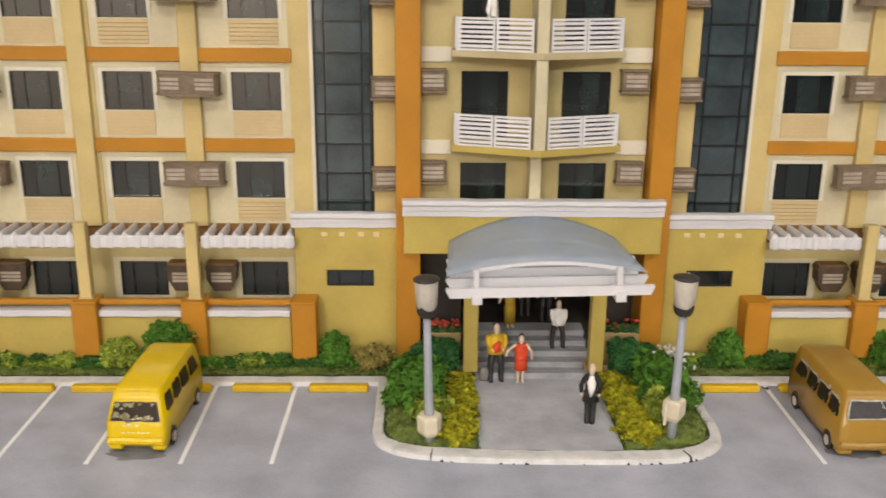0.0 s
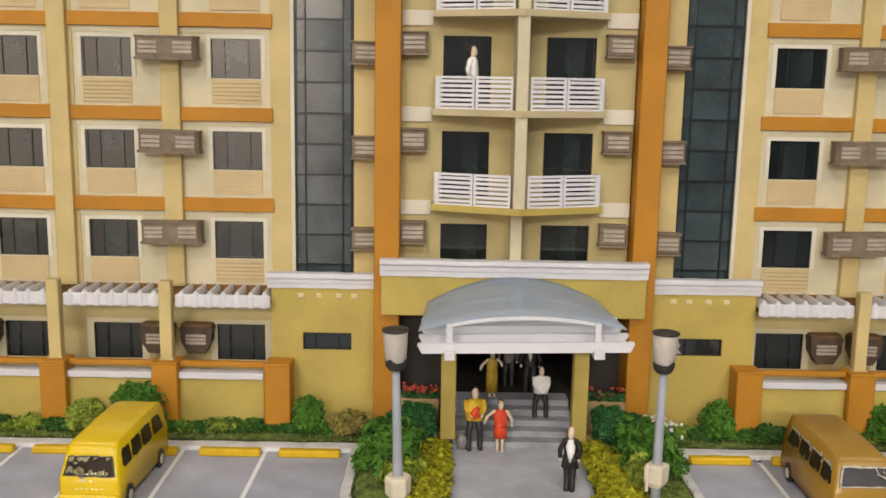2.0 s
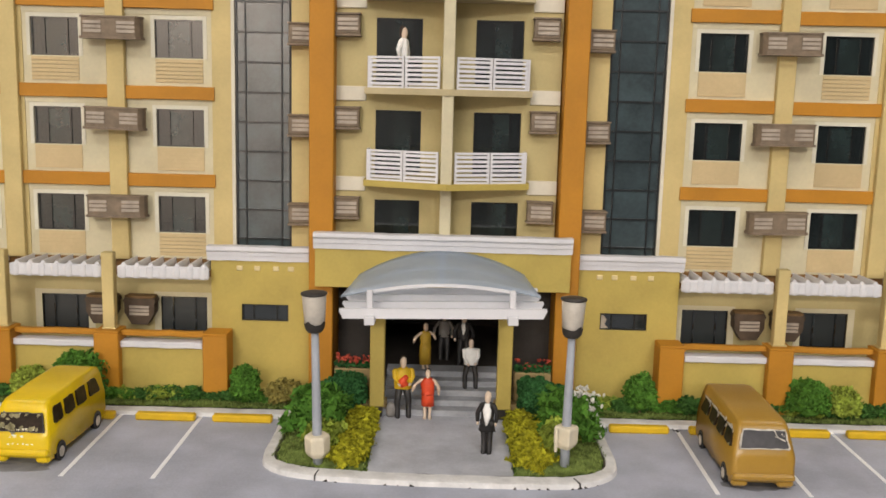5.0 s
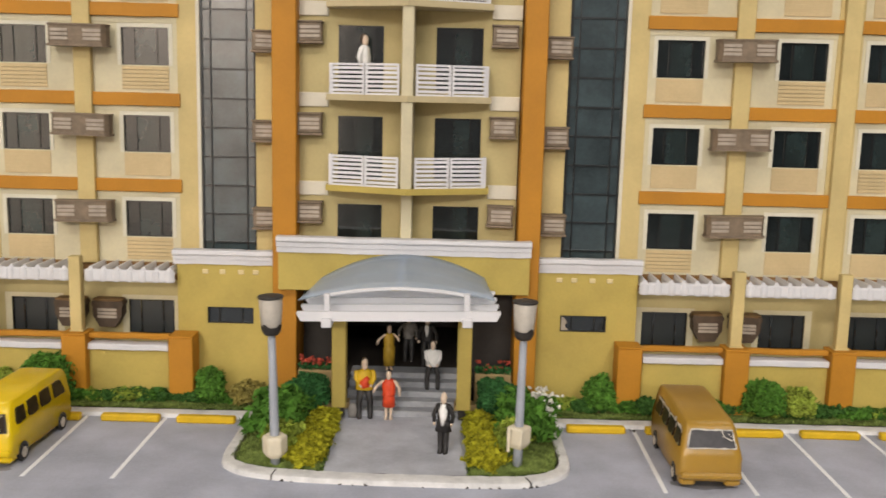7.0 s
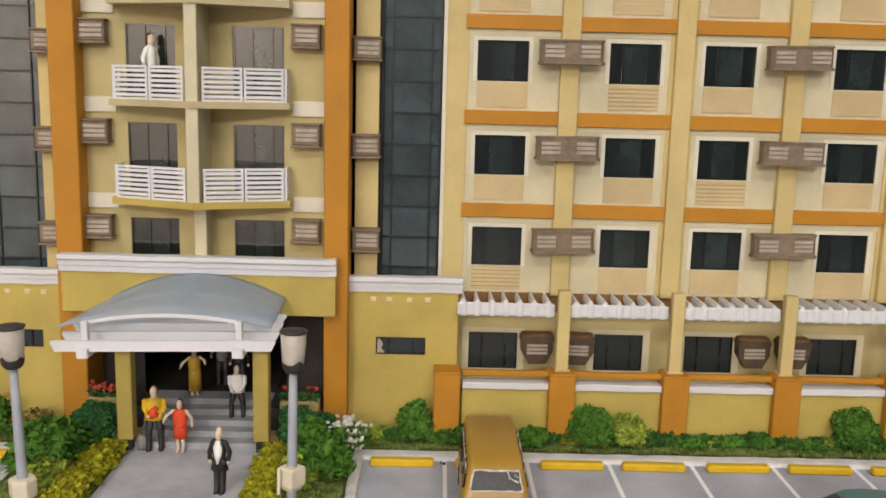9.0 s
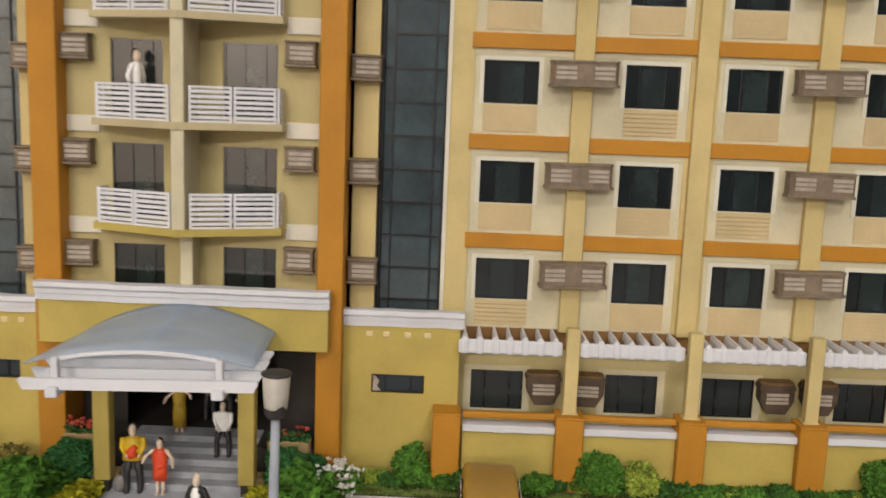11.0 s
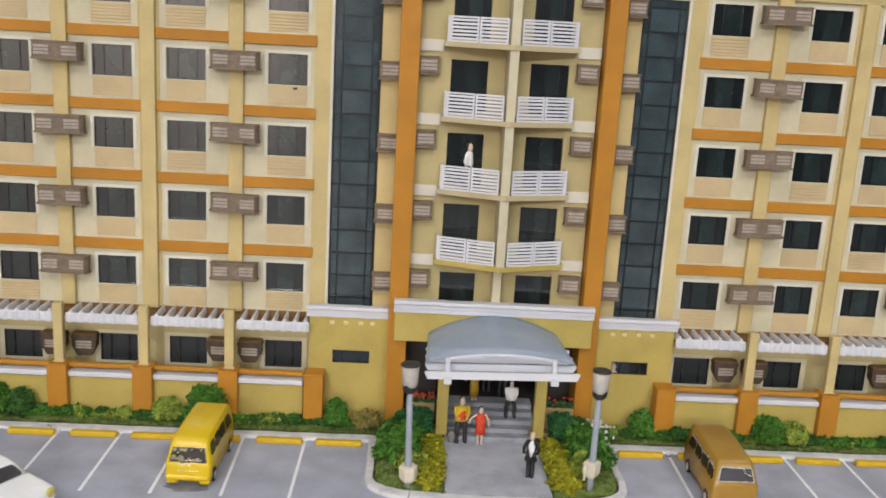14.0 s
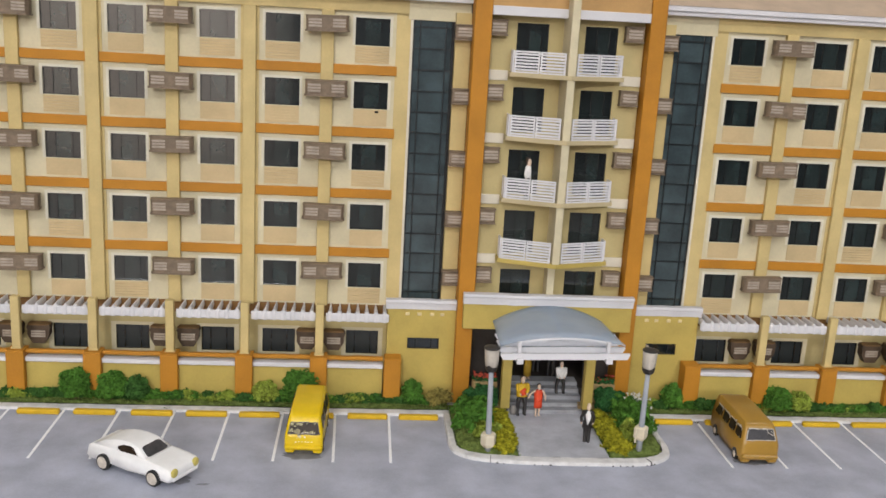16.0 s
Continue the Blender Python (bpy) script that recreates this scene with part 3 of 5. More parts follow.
# spandrel panels with scored siding below the windows
def extrude_x(bm, x0, x1, outline, waver=0.0):
    """A closed outline (y, z) drawn out from x0 to x1; waver makes it uneven along the way."""
    n = max(1, int(abs(x1 - x0) / 0.35)) if waver else 1
    rows = []
    for k in range(n + 1):
        dy, dz = random.uniform(-waver, waver), random.uniform(-waver, waver)
        rows.append([bm.verts.new((x0 + (x1 - x0) * k / n, y + dy * random.uniform(0.4, 1.2), z + dz * random.uniform(0.4, 1.2))) for y, z in outline])
    bm.faces.new(rows[0])
    bm.faces.new(rows[-1][::-1])
    for a, b in zip(rows, rows[1:]):
        for i in range(len(outline)):
            j = (i + 1) % len(outline)
            bm.faces.new((a[i], b[i], b[j], a[j]))


def strip(x0, x1, y0, y1, z0, z1, waver=0.012, c=0.025):
    """A hand-cut bar with broken edges."""
    bm = bmesh.new()
    extrude_x(bm, x0, x1, [(y1, z0), (y0 + c, z0), (y0, z0 + c), (y0, z1 - c), (y0 + c, z1), (y1, z1)], waver)
    return bm


def siding(w, h, gap=0.008, depth=0.006):
    """A scored board; gap and depth are those of its grooves."""
    outline, n = [(0.02, 0)], 6
    for k in range(n):
        outline += [(-0.035, h * k / n + gap), (-0.035, h * (k + 1) / n - gap), (-0.035 + depth, h * (k + 1) / n)]
    bm = bmesh.new()
    extrude_x(bm, -w / 2, w / 2, outline + [(0.02, h)])
    return mesh_of("spandrel_panel", bm, M["tan"])


SIDING, SIDING_DEEP = siding(1.62, 0.80), siding(1.62, 0.80, 0.016, 0.045)
for side in (-1, 1):
    for c in COLS:
        for f in range(2, 7):
            z0 = window_z(f)[0]
            part("spandrel_panel", SIDING_DEEP if random.random() < 0.35 else SIDING, None, building, at=(side * c, 0, z0 - 0.83))
    for i in range(6):
        a, b = PIL[i] + 0.26, PIL[i + 1] - 0.3
        if i % 2 == 1:
            a, b = PIL[i] + 0.22, PIL[i + 1] - 0.24
        for f in range(3, 7):
            z = 7.17 + 3 * (f - 3)
            ob = part("floor_band", strip(-(b - a) / 2, (b - a) / 2, -0.14, 0.02, 0, 0.45, 0.009, 0.015), M["orange"], building, at=(side * (a + b) / 2, random.uniform(-0.01, 0.01), z + random.uniform(-0.015, 0.015)))
            ob.matrix_basis = ob.matrix_basis @ pose(0, 0, 0, 0, random.uniform(-0.3, 0.3), 0)
            part("lintel_strip", boxes((-(b - a) / 2 - 0.2, (b - a) / 2 + 0.2, -0.03, 0.02, 0, 0.2)), M["cream"], building, at=(side * (a + b) / 2, 0, z - 0.19))
    # head beam over the top floor
    a, b = sorted((side * 7.55, side * WING_END))
    part("head_beam", boxes((a, b, -0.16, 0.02, 19.12, ROOF)), M["yellow"], building)
    # pilasters
    for i, p in enumerate(PIL):
        if i == 0:
            a, b = sorted((side * 7.45, side * 8.12))
            part("pilaster", boxes((a, b, -0.06, 0.02, 4.2, 19.12)), M["yellow"], building)
        elif i % 2:
            part("pilaster", boxes((side * p - 0.3, side * p + 0.3, -0.24, 0.02, 4.6, 19.12), bevel=0.02), M["yellow"], building)
        else:
            part("pilaster", boxes((side * p - 0.43, side * p + 0.43, -0.05, 0.02, 4.6, 19.12)), M["yellow"], building)
            part("pilaster", boxes((side * p - 0.3, side * p + 0.3, -0.26, -0.05, 4.6, 19.12), bevel=0.02), M["yellow"], building)
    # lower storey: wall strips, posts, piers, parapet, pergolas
    # added brown board that paints the shade behind the pergola
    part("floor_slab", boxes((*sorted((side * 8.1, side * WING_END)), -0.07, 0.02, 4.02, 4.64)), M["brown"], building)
    for i, p in enumerate(PIL):
        if i:
            part("porch_post", boxes((side * p - 0.2, side * p + 0.2, -1.62, -1.28, 2.3, 5.06), bevel=0.025), M["yellow"], building)
            g = random.uniform(0.03, 0.07)
            part("post_foot", boxes((side * p - 0.21 - g, side * p + 0.24 + random.uniform(0, 0.05), -1.67, -1.15, 2.42, 2.49), bevel=0.03), M["yellow"], building)
        w = 0.42
        part("pier", boxes((side * p - w + (0.09 * -side if i == 0 else 0), side * p + w + (0.09 * -side if i == 0 else 0), -1.95, -1.08, 0.05, 2.36), bevel=0.03), M["orange"], building)
        part("pier_cap", boxes((side * p - w - 0.004 + (0.09 * -side if i == 0 else 0), side * p + w + 0.004 + (0.09 * -side if i == 0 else 0), -1.955, -1.075, 2.36, 2.43), bevel=0.025), M["orange"], building)
    for i in range(6):
        a, b = sorted((side * (PIL[i] + 0.40), side * (PIL[i + 1] - 0.40)))
        part("parapet", boxes((a, b, -1.62, -1.3, 0.05, 1.84)), M["mustard"], building)
        part("parapet_cap", strip(a, b, -1.74, -1.24, 1.83, 2.05, 0.014), M["white"], building)
        part("porch_rail", strip(a, b, -1.58, -1.38, 2.2, 2.39, 0.018, 0.04), M["orange"], building)
        a, b = sorted((side * (PIL[i] + (0.21 if i else 0.18)), side * (PIL[i + 1] - 0.3)))
        pergola = part("pergola_beam", boxes((a, b, -1.54, -1.4, 4.19, 4.62), bevel=0.05), M["white"], building, "white slatted pergola over the porch")
        n = 7
        for k in range(n):
            x = a + 0.2 + (b - a - 0.4) * k / (n - 1) + random.uniform(-0.015, 0.015)
            # rafter: rounded back, thinner towards its top edge, wedge-shaped towards the wall
            bm = bmesh.new()
            ends = []
            for y, w, top in ((-1.41, 0.115, 4.70), (-0.7, 0.085, 4.70), (0.0, 0.05, 4.69)):
                ends.append([bm.verts.new((x + dx * w, y, z)) for dx, z in ((-1, 4.42), (1, 4.42), (1, top - 0.12), (0.35, top), (-0.35, top), (-1, top - 0.12))])
            bm.faces.new(ends[0])
            bm.faces.new(ends[-1][::-1])
            for p, q in zip(ends, ends[1:]):
                for u in range(6):
                    v = (u + 1) % 6
                    bm.faces.new((p[u], q[u], q[v], p[v]))
            part("rafter", bm, M["white"], pergola)
            # its end laps over the beam as a rounded nose that thins out below
            bm = bmesh.new()
            rows = []
            for z, r, d in ((4.19, 0.07, 0.015), (4.26, 0.115, 0.035), (4.45, 0.13, 0.05), (4.58, 0.12, 0.05), (4.64, 0.08, 0.025)):
                rows.append([bm.verts.new((x + r * math.cos(math.pi * (1 + q / 6)), -1.535 + d * math.sin(math.pi * (1 + q / 6)), z)) for q in range(7)])
            for p, q in zip(rows, rows[1:]):
                for u in range(6):
                    bm.faces.new((p[u], p[u + 1], q[u + 1], q[u]))
                bm.faces.new((p[6], p[0], q[0], q[6]))
            bm.faces.new(rows[0][::-1])
            bm.faces.new(rows[-1])
            part("rafter_end", bm, M["white"], pergola)

# stair towers: low block, glazing, narrow strip wall
for side in (-1, 1):
    a, b = sorted((side * 4.45, side * 8.0))
    s0, s1 = sorted((side * 5.36, side * 6.97))
    part("tower_wall", wall_with_openings(a, b, 0, 4.85, -1.03, -0.5, [(s0, s1, 2.70, 3.29)]), M["mustard"], building, "mustard low tower wall with a slot window")
    part("tower_wall", boxes((a, b, -0.5, 0.3, 0, 4.85)), M["mustard"], building)
    a, b = sorted((side * 4.45, side * 8.12))
    cornice = bmesh.new()
    extrude_x(cornice, a, b, [(-0.86, 4.8), (-1.10, 4.8), (-1.11, 4.97), (-1.15, 4.98), (-1.16, 5.11), (-1.20, 5.13), (-1.22, 5.17), (-1.21, 5.29), (-1.18, 5.31), (-0.86, 5.31)], 0.014)
    part("cornice", cornice, M["white"], building, "white stepped cornice")
    slot = part("window", boxes((s0, s1, -0.96, -0.9, 2.70, 2.75), (s0, s1, -0.96, -0.9, 3.24, 3.29), (s0, s0 + 0.05, -0.96, -0.9, 2.75, 3.24), (s1 - 0.05, s1, -0.96, -0.9, 2.75, 3.24), (s0 + 0.38, s0 + 0.43, -0.95, -0.9, 2.75, 3.24), (s1 - 0.43, s1 - 0.38, -0.95, -0.9, 2.75, 3.24)), M["blackedge"], building, "narrow dark slot window")
    part("pane", boxes((s0 + 0.05, s1 - 0.05, -0.9, -0.86, 2.75, 3.24)), M["glass"], slot)
    if side > 0:
        bm = bmesh.new()
        film = [(s0 + 0.04, 2.74), (s0 + 0.3, 2.76), (s0 + 0.17, 2.9), (s0 + 0.24, 3.05), (s0 + 0.14, 3.2), (s0 + 0.05, 3.23)]
        near, far = ([bm.verts.new((x, y, z)) for x, z in film] for y in (-0.975, -0.955))
        bm.faces.new(near)
        bm.faces.new(far[::-1])
        for k in range(6):
            bm.faces.new((near[k], far[k], far[(k + 1) % 6], near[(k + 1) % 6]))
        part("torn_film", bm, M["grille"], slot, "pale torn film at the window edge")
    for x in (5.27, 5.78, 6.42, 7.02):
        part("vent_block", boxes((side * x - 0.105, side * x + 0.105, -1.07, -1.02, 4.46, 4.63), bevel=0.035), M["vent"], building)
    # glazing
    g0, g1 = sorted((side * 5.36, side * 7.32))
    glazing = part("curtain_wall", boxes((g0, g1, 0.06, 0.14, 4.86, 18.86)), M["mullion"], building, "blue-grey stair-tower glazing with dark mullions")
    for x in (5.40, 5.74, 6.98, 7.28):
        part("mullion", boxes((side * x - 0.025, side * x + 0.025, -0.06, 0.05, 4.86, 18.86)), M["mullion"], glazing)
    # added black strip: the shadow line between strip wall and glazing
    a, b = sorted((side * 5.335, side * 5.47))
    part("edge_seal", boxes((a, b, -0.12, 0.05, 4.87, 18.86), bevel=0.015), M["blackedge"], glazing, "black strip for the shadow line beside the glazing")
    xs = [side * x for x in (5.40, 5.74, 6.98, 7.28)]
    for k in range(-1, 14):
        z = 5.42 + 1.01 * k if k >= 0 else 4.87
        for xa, xb in zip(xs, xs[1:]):
            w, h = abs(xb - xa) / 2 - 0.01, (min(5.42 + 1.01 * (k + 1), 18.86) - z) / 2 - 0.01
            part("pane", boxes((-w, w, -0.02, 0.02, -h, h)), M["curtainwall"], glazing, at=((xa + xb) / 2, 0.02, z + h + 0.01, random.uniform(-0.5, 0.5), 0, random.uniform(-0.5, 0.5)))
        if k >= 0:
            part("transom", boxes((g0, g1, -0.05, 0.05, z - 0.032, z + 0.032)), M["mullion"], glazing)
    a, b = sorted((side * 7.33, side * 7.45))
    part("white_edge_strip", boxes((a, b, -0.12, 0.3, 4.86, 18.86)), M["patch"], building)
    a, b = sorted((side * 4.5, side * 5.33))
    part("strip_wall", boxes((a, b, -0.5, 0.3, 4.86, 19.3)), M["yellow"], building)
    a, b = sorted((side * 4.5, side * 7.56))
    part("head_panel", boxes((a, b, -0.12, 0.3, 18.87, ROOF)), M["cream"], building)

# central bay
COLUMN = {-1: (-4.58, -3.77), 1: (3.73, 4.49)}
for side in (-1, 1):
    a, b = COLUMN[side]
    part("column", boxes((a, b, -1.62, 0.2, 0.05, 20.9), bevel=0.03), M["orange"], building, "tall orange painted column")
holes = []
for f in range(2, 7):
    for a, b in ((-2.46, -0.94), (0.82, 2.40)):
        holes.append((a, b, 4.85 + 3 * (f - 2), 7.0 + 3 * (f - 2)))
part("bay_wall", wall_with_openings(-3.77, 3.68, 4.2, 20.6, -0.9, -0.55, holes), M["olive"], building, "olive cream balcony wall")


DOOR = window_meshes(1.54, 2.15, (-0.12, 0.28), low=0.02)
for f in range(2, 7):
    for x in (-1.70, 1.61):
        add_window(DOOR, x, -0.86, 4.85 + 3 * (f - 2), "dark glazed balcony door")
part("fin", boxes((-0.24, 0.13, -2.6, -0.9, 7.56, 20.3), (-0.24, 0.13, -1.78, -0.9, 5.5, 7.56), bevel=0.02), M["cream"], building, "cream fin wall between the balconies")


def railing_panel(w, h):
    bm = wall_with_openings(-w / 2, w / 2, 0, h, -0.04, 0.04, [(-w / 2 + 0.07, w / 2 - 0.07, 0.07, h - 0.07)])
    return mesh_of("railing_panel", bm, M["rail"])


def slat_mesh(w):
    return mesh_of("slat", boxes((-w / 2 + 0.06, w / 2 - 0.06, -0.03, 0.025, -0.044, 0.044)), M["rail"])


P0, P1 = Vector((-2.62, -1.62)), Vector((-0.30, -2.42))
RUN = (P1 - P0).length
PANEL_W = RUN / 2 - 0.04
RAIL, SLAT = railing_panel(PANEL_W, 1.02), slat_mesh(PANEL_W)
RETURN, RETURN_SLAT = railing_panel(0.62, 1.02), slat_mesh(0.62)
ANGLE = math.degrees(math.atan2(P1.y - P0.y, P1.x - P0.x))
for f in range(3, 7):
    z = 7.55 + 3 * (f - 3)
    slab_line = [(-2.78, -0.88), (-2.78, -1.66), (-0.05, -2.70), (2.68, -1.66), (2.68, -0.88)]
    bm = bmesh.new()
    prism(bm, slab_line, z - 0.02, z + 0.18)
    balcony = part("balcony", bm, M["slab" if f > 3 else "mustard"], building, "angled balcony slab with white slatted railing")
    for side in (-1, 1):
        for k in (0, 1):
            c = P0 + (P1 - P0) * (0.25 + 0.5 * k)
            x = c.x if side < 0 else -c.x - 0.11
            rail = part("railing_panel", RAIL, None, balcony, at=(x, c.y, z + 0.17, 0, 0, ANGLE * (1 if side < 0 else -1) + random.uniform(-1, 1)))
            for q in range(6):
                part("slat", SLAT, None, balcony, at=(x, c.y, z + 0.32 + 0.144 * q, 0, 0, ANGLE * (1 if side < 0 else -1)))
        x = P0.x - 0.03 if side < 0 else -P0.x - 0.08
        part("railing_return", RETURN, None, balcony, at=(x, -1.27, z + 0.17, 0, 0, 90 + random.uniform(-1, 1)))
        for q in range(6):
            part("slat", RETURN_SLAT, None, balcony, at=(x, -1.27, z + 0.32 + 0.144 * q, 0, 0, 90))
    for a, b in ((-3.77, -2.78), (2.68, 3.68)):
        part("wall_patch", boxes((a, b, -0.98, -0.88, z - 0.26, z + 0.22), bevel=0.02), M["patch"], building)
# head of the bay
for a, b in ((-3.77, -0.24), (0.13, 3.68)):
    part("bay_lintel", boxes((a, b, -1.75, -0.5, 19.3, 19.72), bevel=0.02), M["white"], building)
    part("bay_frieze", boxes((a, b, -1.6, -0.5, 19.72, 21.2)), M["frieze"], building)
# eaves and roof
for side in (-1, 1):
    a, b = sorted((side * 4.55, side * (WING_END + 0.4)))
    part("roof_edge", boxes((a, b, -0.62, 0.4, ROOF, ROOF + 0.2), (a, b, -0.75, 0.4, ROOF + 0.2, ROOF + 0.46), bevel=0.02), M["white"], building, "white eaves band")
bm = bmesh.new()
pts = [(-0.78, ROOF + 0.46), (7.0, ROOF + 3.4), (14.8, ROOF + 0.46)]
l = [bm.verts.new((-WING_END - 0.6, y, z)) for y, z in pts]
r = [bm.verts.new((WING_END + 0.6, y, z)) for y, z in pts]
bm.faces.new(l)
bm.faces.new(r[::-1])
for q in range(3):
    j = (q + 1) % 3
    bm.faces.new((l[q], r[q], r[j], l[j]))
part("roof", bm, M["roof"], building, "pitched beige roof")
# dark core that closes the building behind its windows
part("core", boxes((-WING_END, -4.6, 0.36, 14, 0.05, ROOF), (4.6, WING_END, 0.36, 14, 0.05, ROOF), (-4.6, 4.6, -0.5, 14, 4.3, ROOF), (-4.6, 4.6, 6.0, 14, 0.05, 4.3)), M["lobby"], building)

# portico and lobby
part("portico_beam", boxes((-4.32, 4.14, -2.03, -0.9, 4.17, 5.5), bevel=0.02), M["mustard"], building, "mustard portico beam")
portico_top = bmesh.new()
extrude_x(portico_top, -4.36, 4.17, [(-1.8, 5.46), (-2.09, 5.46), (-2.10, 5.64), (-2.14, 5.66), (-2.15, 5.80), (-2.19, 5.83), (-2.22, 5.87), (-2.21, 5.98), (-2.18, 6.0), (-1.8, 6.0)], 0.014)
part("portico_cornice", portico_top, M["white"], building, "white stepped portico cornice")
# walls, floor and screens carry the lobby's shade in their colour
part("lobby_wall", boxes((-3.9, -3.72, 0.2, 6.0, 0.05, 4.25), (3.72, 3.9, 0.2, 6.0, 0.05, 4.25), (-3.72, 3.72, 5.8, 6.0, 0.05, 4.25)), M["lobby"], building, "dark brown lobby walls, darkened further for the shade inside")
part("lobby_floor", boxes((-3.72, -1.95, -1.6, 5.8, 0.05, 1.0), (1.95, 3.72, -1.6, 5.8, 0.05, 1.0), (-1.95, 1.95, -0.2, 5.8, 0.05, 1.05)), M["lobby"], building, "lobby floor darkened for the shade inside")
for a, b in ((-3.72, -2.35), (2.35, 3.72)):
    part("lobby_screen", boxes((a, b, -0.3, -0.2, 1.0, 4.25)), M["lobby"], building, "dark brown lobby side wall, darkened further for the shade")
for x0, x1 in ((-2.36, -1.89), (1.77, 2.24)):
    part("porch_column", boxes((x0, x1, -3.2, -2.73, 0.47, 4.3), bevel=0.025), M["mustard"], building, "square mustard porch column")
    # near-black block paints the shadow right beneath the column
    part("column_foot", boxes((x0 + 0.07, x1 - 0.07, -3.12, -2.8, 0.1, 0.47)), M["lobby"], building, "recessed foot of the porch column, dark for the shadow beneath it")
    part("column_plinth", boxes((x0 - 0.95 if x0 < 0 else x0 - 0.06, x1 + 0.06 if x0 < 0 else x1 + 0.95, -2.72, -2.2, 0.05, 0.5), bevel=0.02), M["terracotta"], building)
part("paint_chip", boxes((-0.09, 0.09, -0.03, -0.012, -0.045, 0.045), bevel=0.008), M["frame"], building, "small dark hole in the facade", at=(-8.93, -0.03, 14.42))
# plain end and back walls of the block
for side in (-1, 1):
    a, b = sorted((side * (WING_END + 0.01), side * (WING_END + 0.25)))
    part("end_wall", boxes((a, b, -0.05, 14.0, 0.05, ROOF), bevel=0.02), M["cream"], building, "plain cream end wall")
part("back_wall", boxes((-WING_END - 0.25, WING_END + 0.25, 14.01, 14.3, 0.05, ROOF), bevel=0.02), M["cream"], building, "plain cream back wall")

# ---- entrance canopy ----
canopy = thing("entrance_canopy", "white slatted entrance canopy with a curved blue-grey translucent sheet", "canopy")
canopy.matrix_basis = pose(-2.9 * CM, 0, 4.2 * CM, 0, -1.3, 0) @ pose(2.9 * CM, 0, -4.2 * CM)
for x in (-2.14, 1.98):
    part("side_beam", boxes((x - 0.15, x + 0.15, -6.42, -2.0, 3.98, 4.24), bevel=0.02), M["white"], canopy)
    part("post_stub", boxes((x - 0.09, x + 0.09, -6.16, -5.96, 4.24, 4.93), bevel=0.02), M["white"], canopy)
for k in range(4):
    y, e = -6.2 + 0.8 * k, 0.08 - 0.02 * k
    z0, z1 = 4.14 + 0.05 * k, 4.43 + 0.035 * k
    bm = bmesh.new()
    rims = []
    for yy in (y - 0.06, y + 0.06):
        rims.append([bm.verts.new((xx, yy, zz)) for xx, zz in ((-2.83 - e, z0), (2.77 + e, z0), (2.89 + e, z1 - 0.06), (2.87 + e, z1), (-2.93 - e, z1), (-2.95 - e, z1 - 0.06))])
    bm.faces.new(rims[0])
    bm.faces.new(rims[1][::-1])
    for u in range(6):
        v = (u + 1) % 6
        bm.faces.new((rims[0][u], rims[0][v], rims[1][v], rims[1][u]))
    part("cross_slat", bm, M["rail"], canopy)


def vault_z(x, y):
    """The sheet is flatter at its front edge and rises and bends more towards the wall."""
    u, s = x + 0.1, (y + 5.95) / 3.85
    return 5.13 + 0.30 * s - (0.047 + 0.06 * s) * u * u


bm = bmesh.new()
NX, NY = 28, 6
rows = {}
for s, dz in ((0, 0.0), (1, -0.05)):
    for i in range(NX + 1):
        for k in range(NY + 1):
            x, y = -0.1 + (-2.9 + 5.8 * i / NX) * (1 - 0.06 * k / NY), -5.95 + 3.9 * k / NY
            rows[s, i, k] = bm.verts.new((x, y, vault_z(x, y) + dz))
for s in (0, 1):
    for i in range(NX):
        for k in range(NY):
            bm.faces.new((rows[s, i, k], rows[s, i + 1, k], rows[s, i + 1, k + 1], rows[s, i, k + 1]))
for i in range(NX):
    for k in (0, NY):
        bm.faces.new((rows[0, i, k], rows[0, i + 1, k], rows[1, i + 1, k], rows[1, i, k]))
for k in range(NY):
    for i in (0, NX):
        bm.faces.new((rows[0, i, k], rows[0, i, k + 1], rows[1, i, k + 1], rows[1, i, k]))
part("vault_sheet", bm, M["vault"], canopy, "curved blue-grey translucent sheet", smooth=True)
for y in (-5.97, -4.0, -2.2):
    bm = bmesh.new()
    ring = []
    for i in range(NX + 1):
        x = -2.2 + 4.28 * i / NX if y < -5.5 else -2.78 + 5.36 * i / NX
        z = vault_z(x, y) + (0.03 if y < -5.5 else 0.0)
        t = 0.09 if y < -5.5 else 0.06
        ring.append([bm.verts.new(p) for p in ((x, y - 0.04, z - t - 0.05), (x, y + 0.04, z - t - 0.05), (x, y + 0.04, z - 0.052), (x, y - 0.04, z - 0.052))])
    for a, b in zip(ring, ring[1:]):
        for k in range(4):
            j = (k + 1) % 4
            bm.faces.new((a[k], a[j], b[j], b[k]))
    bm.faces.new(ring[0])
    bm.faces.new(ring[-1][::-1])
    part("arch_rib", bm, M["rail"], canopy)


bm = bmesh.new()
ring = []
for k in range(NY + 1):
    y = -5.9 + 3.8 * k / NY
    z = vault_z(-0.06, y) - 0.055
    ring.append([bm.verts.new(p) for p in ((-0.14, y, z - 0.08), (0.02, y, z - 0.08), (0.02, y, z), (-0.14, y, z))])
for a, b in zip(ring, ring[1:]):
    for k in range(4):
        j = (k + 1) % 4
        bm.faces.new((a[k], a[j], b[j], b[k]))
bm.faces.new(ring[0])
bm.faces.new(ring[-1][::-1])
part("crown_rib", bm, M["white"], canopy)

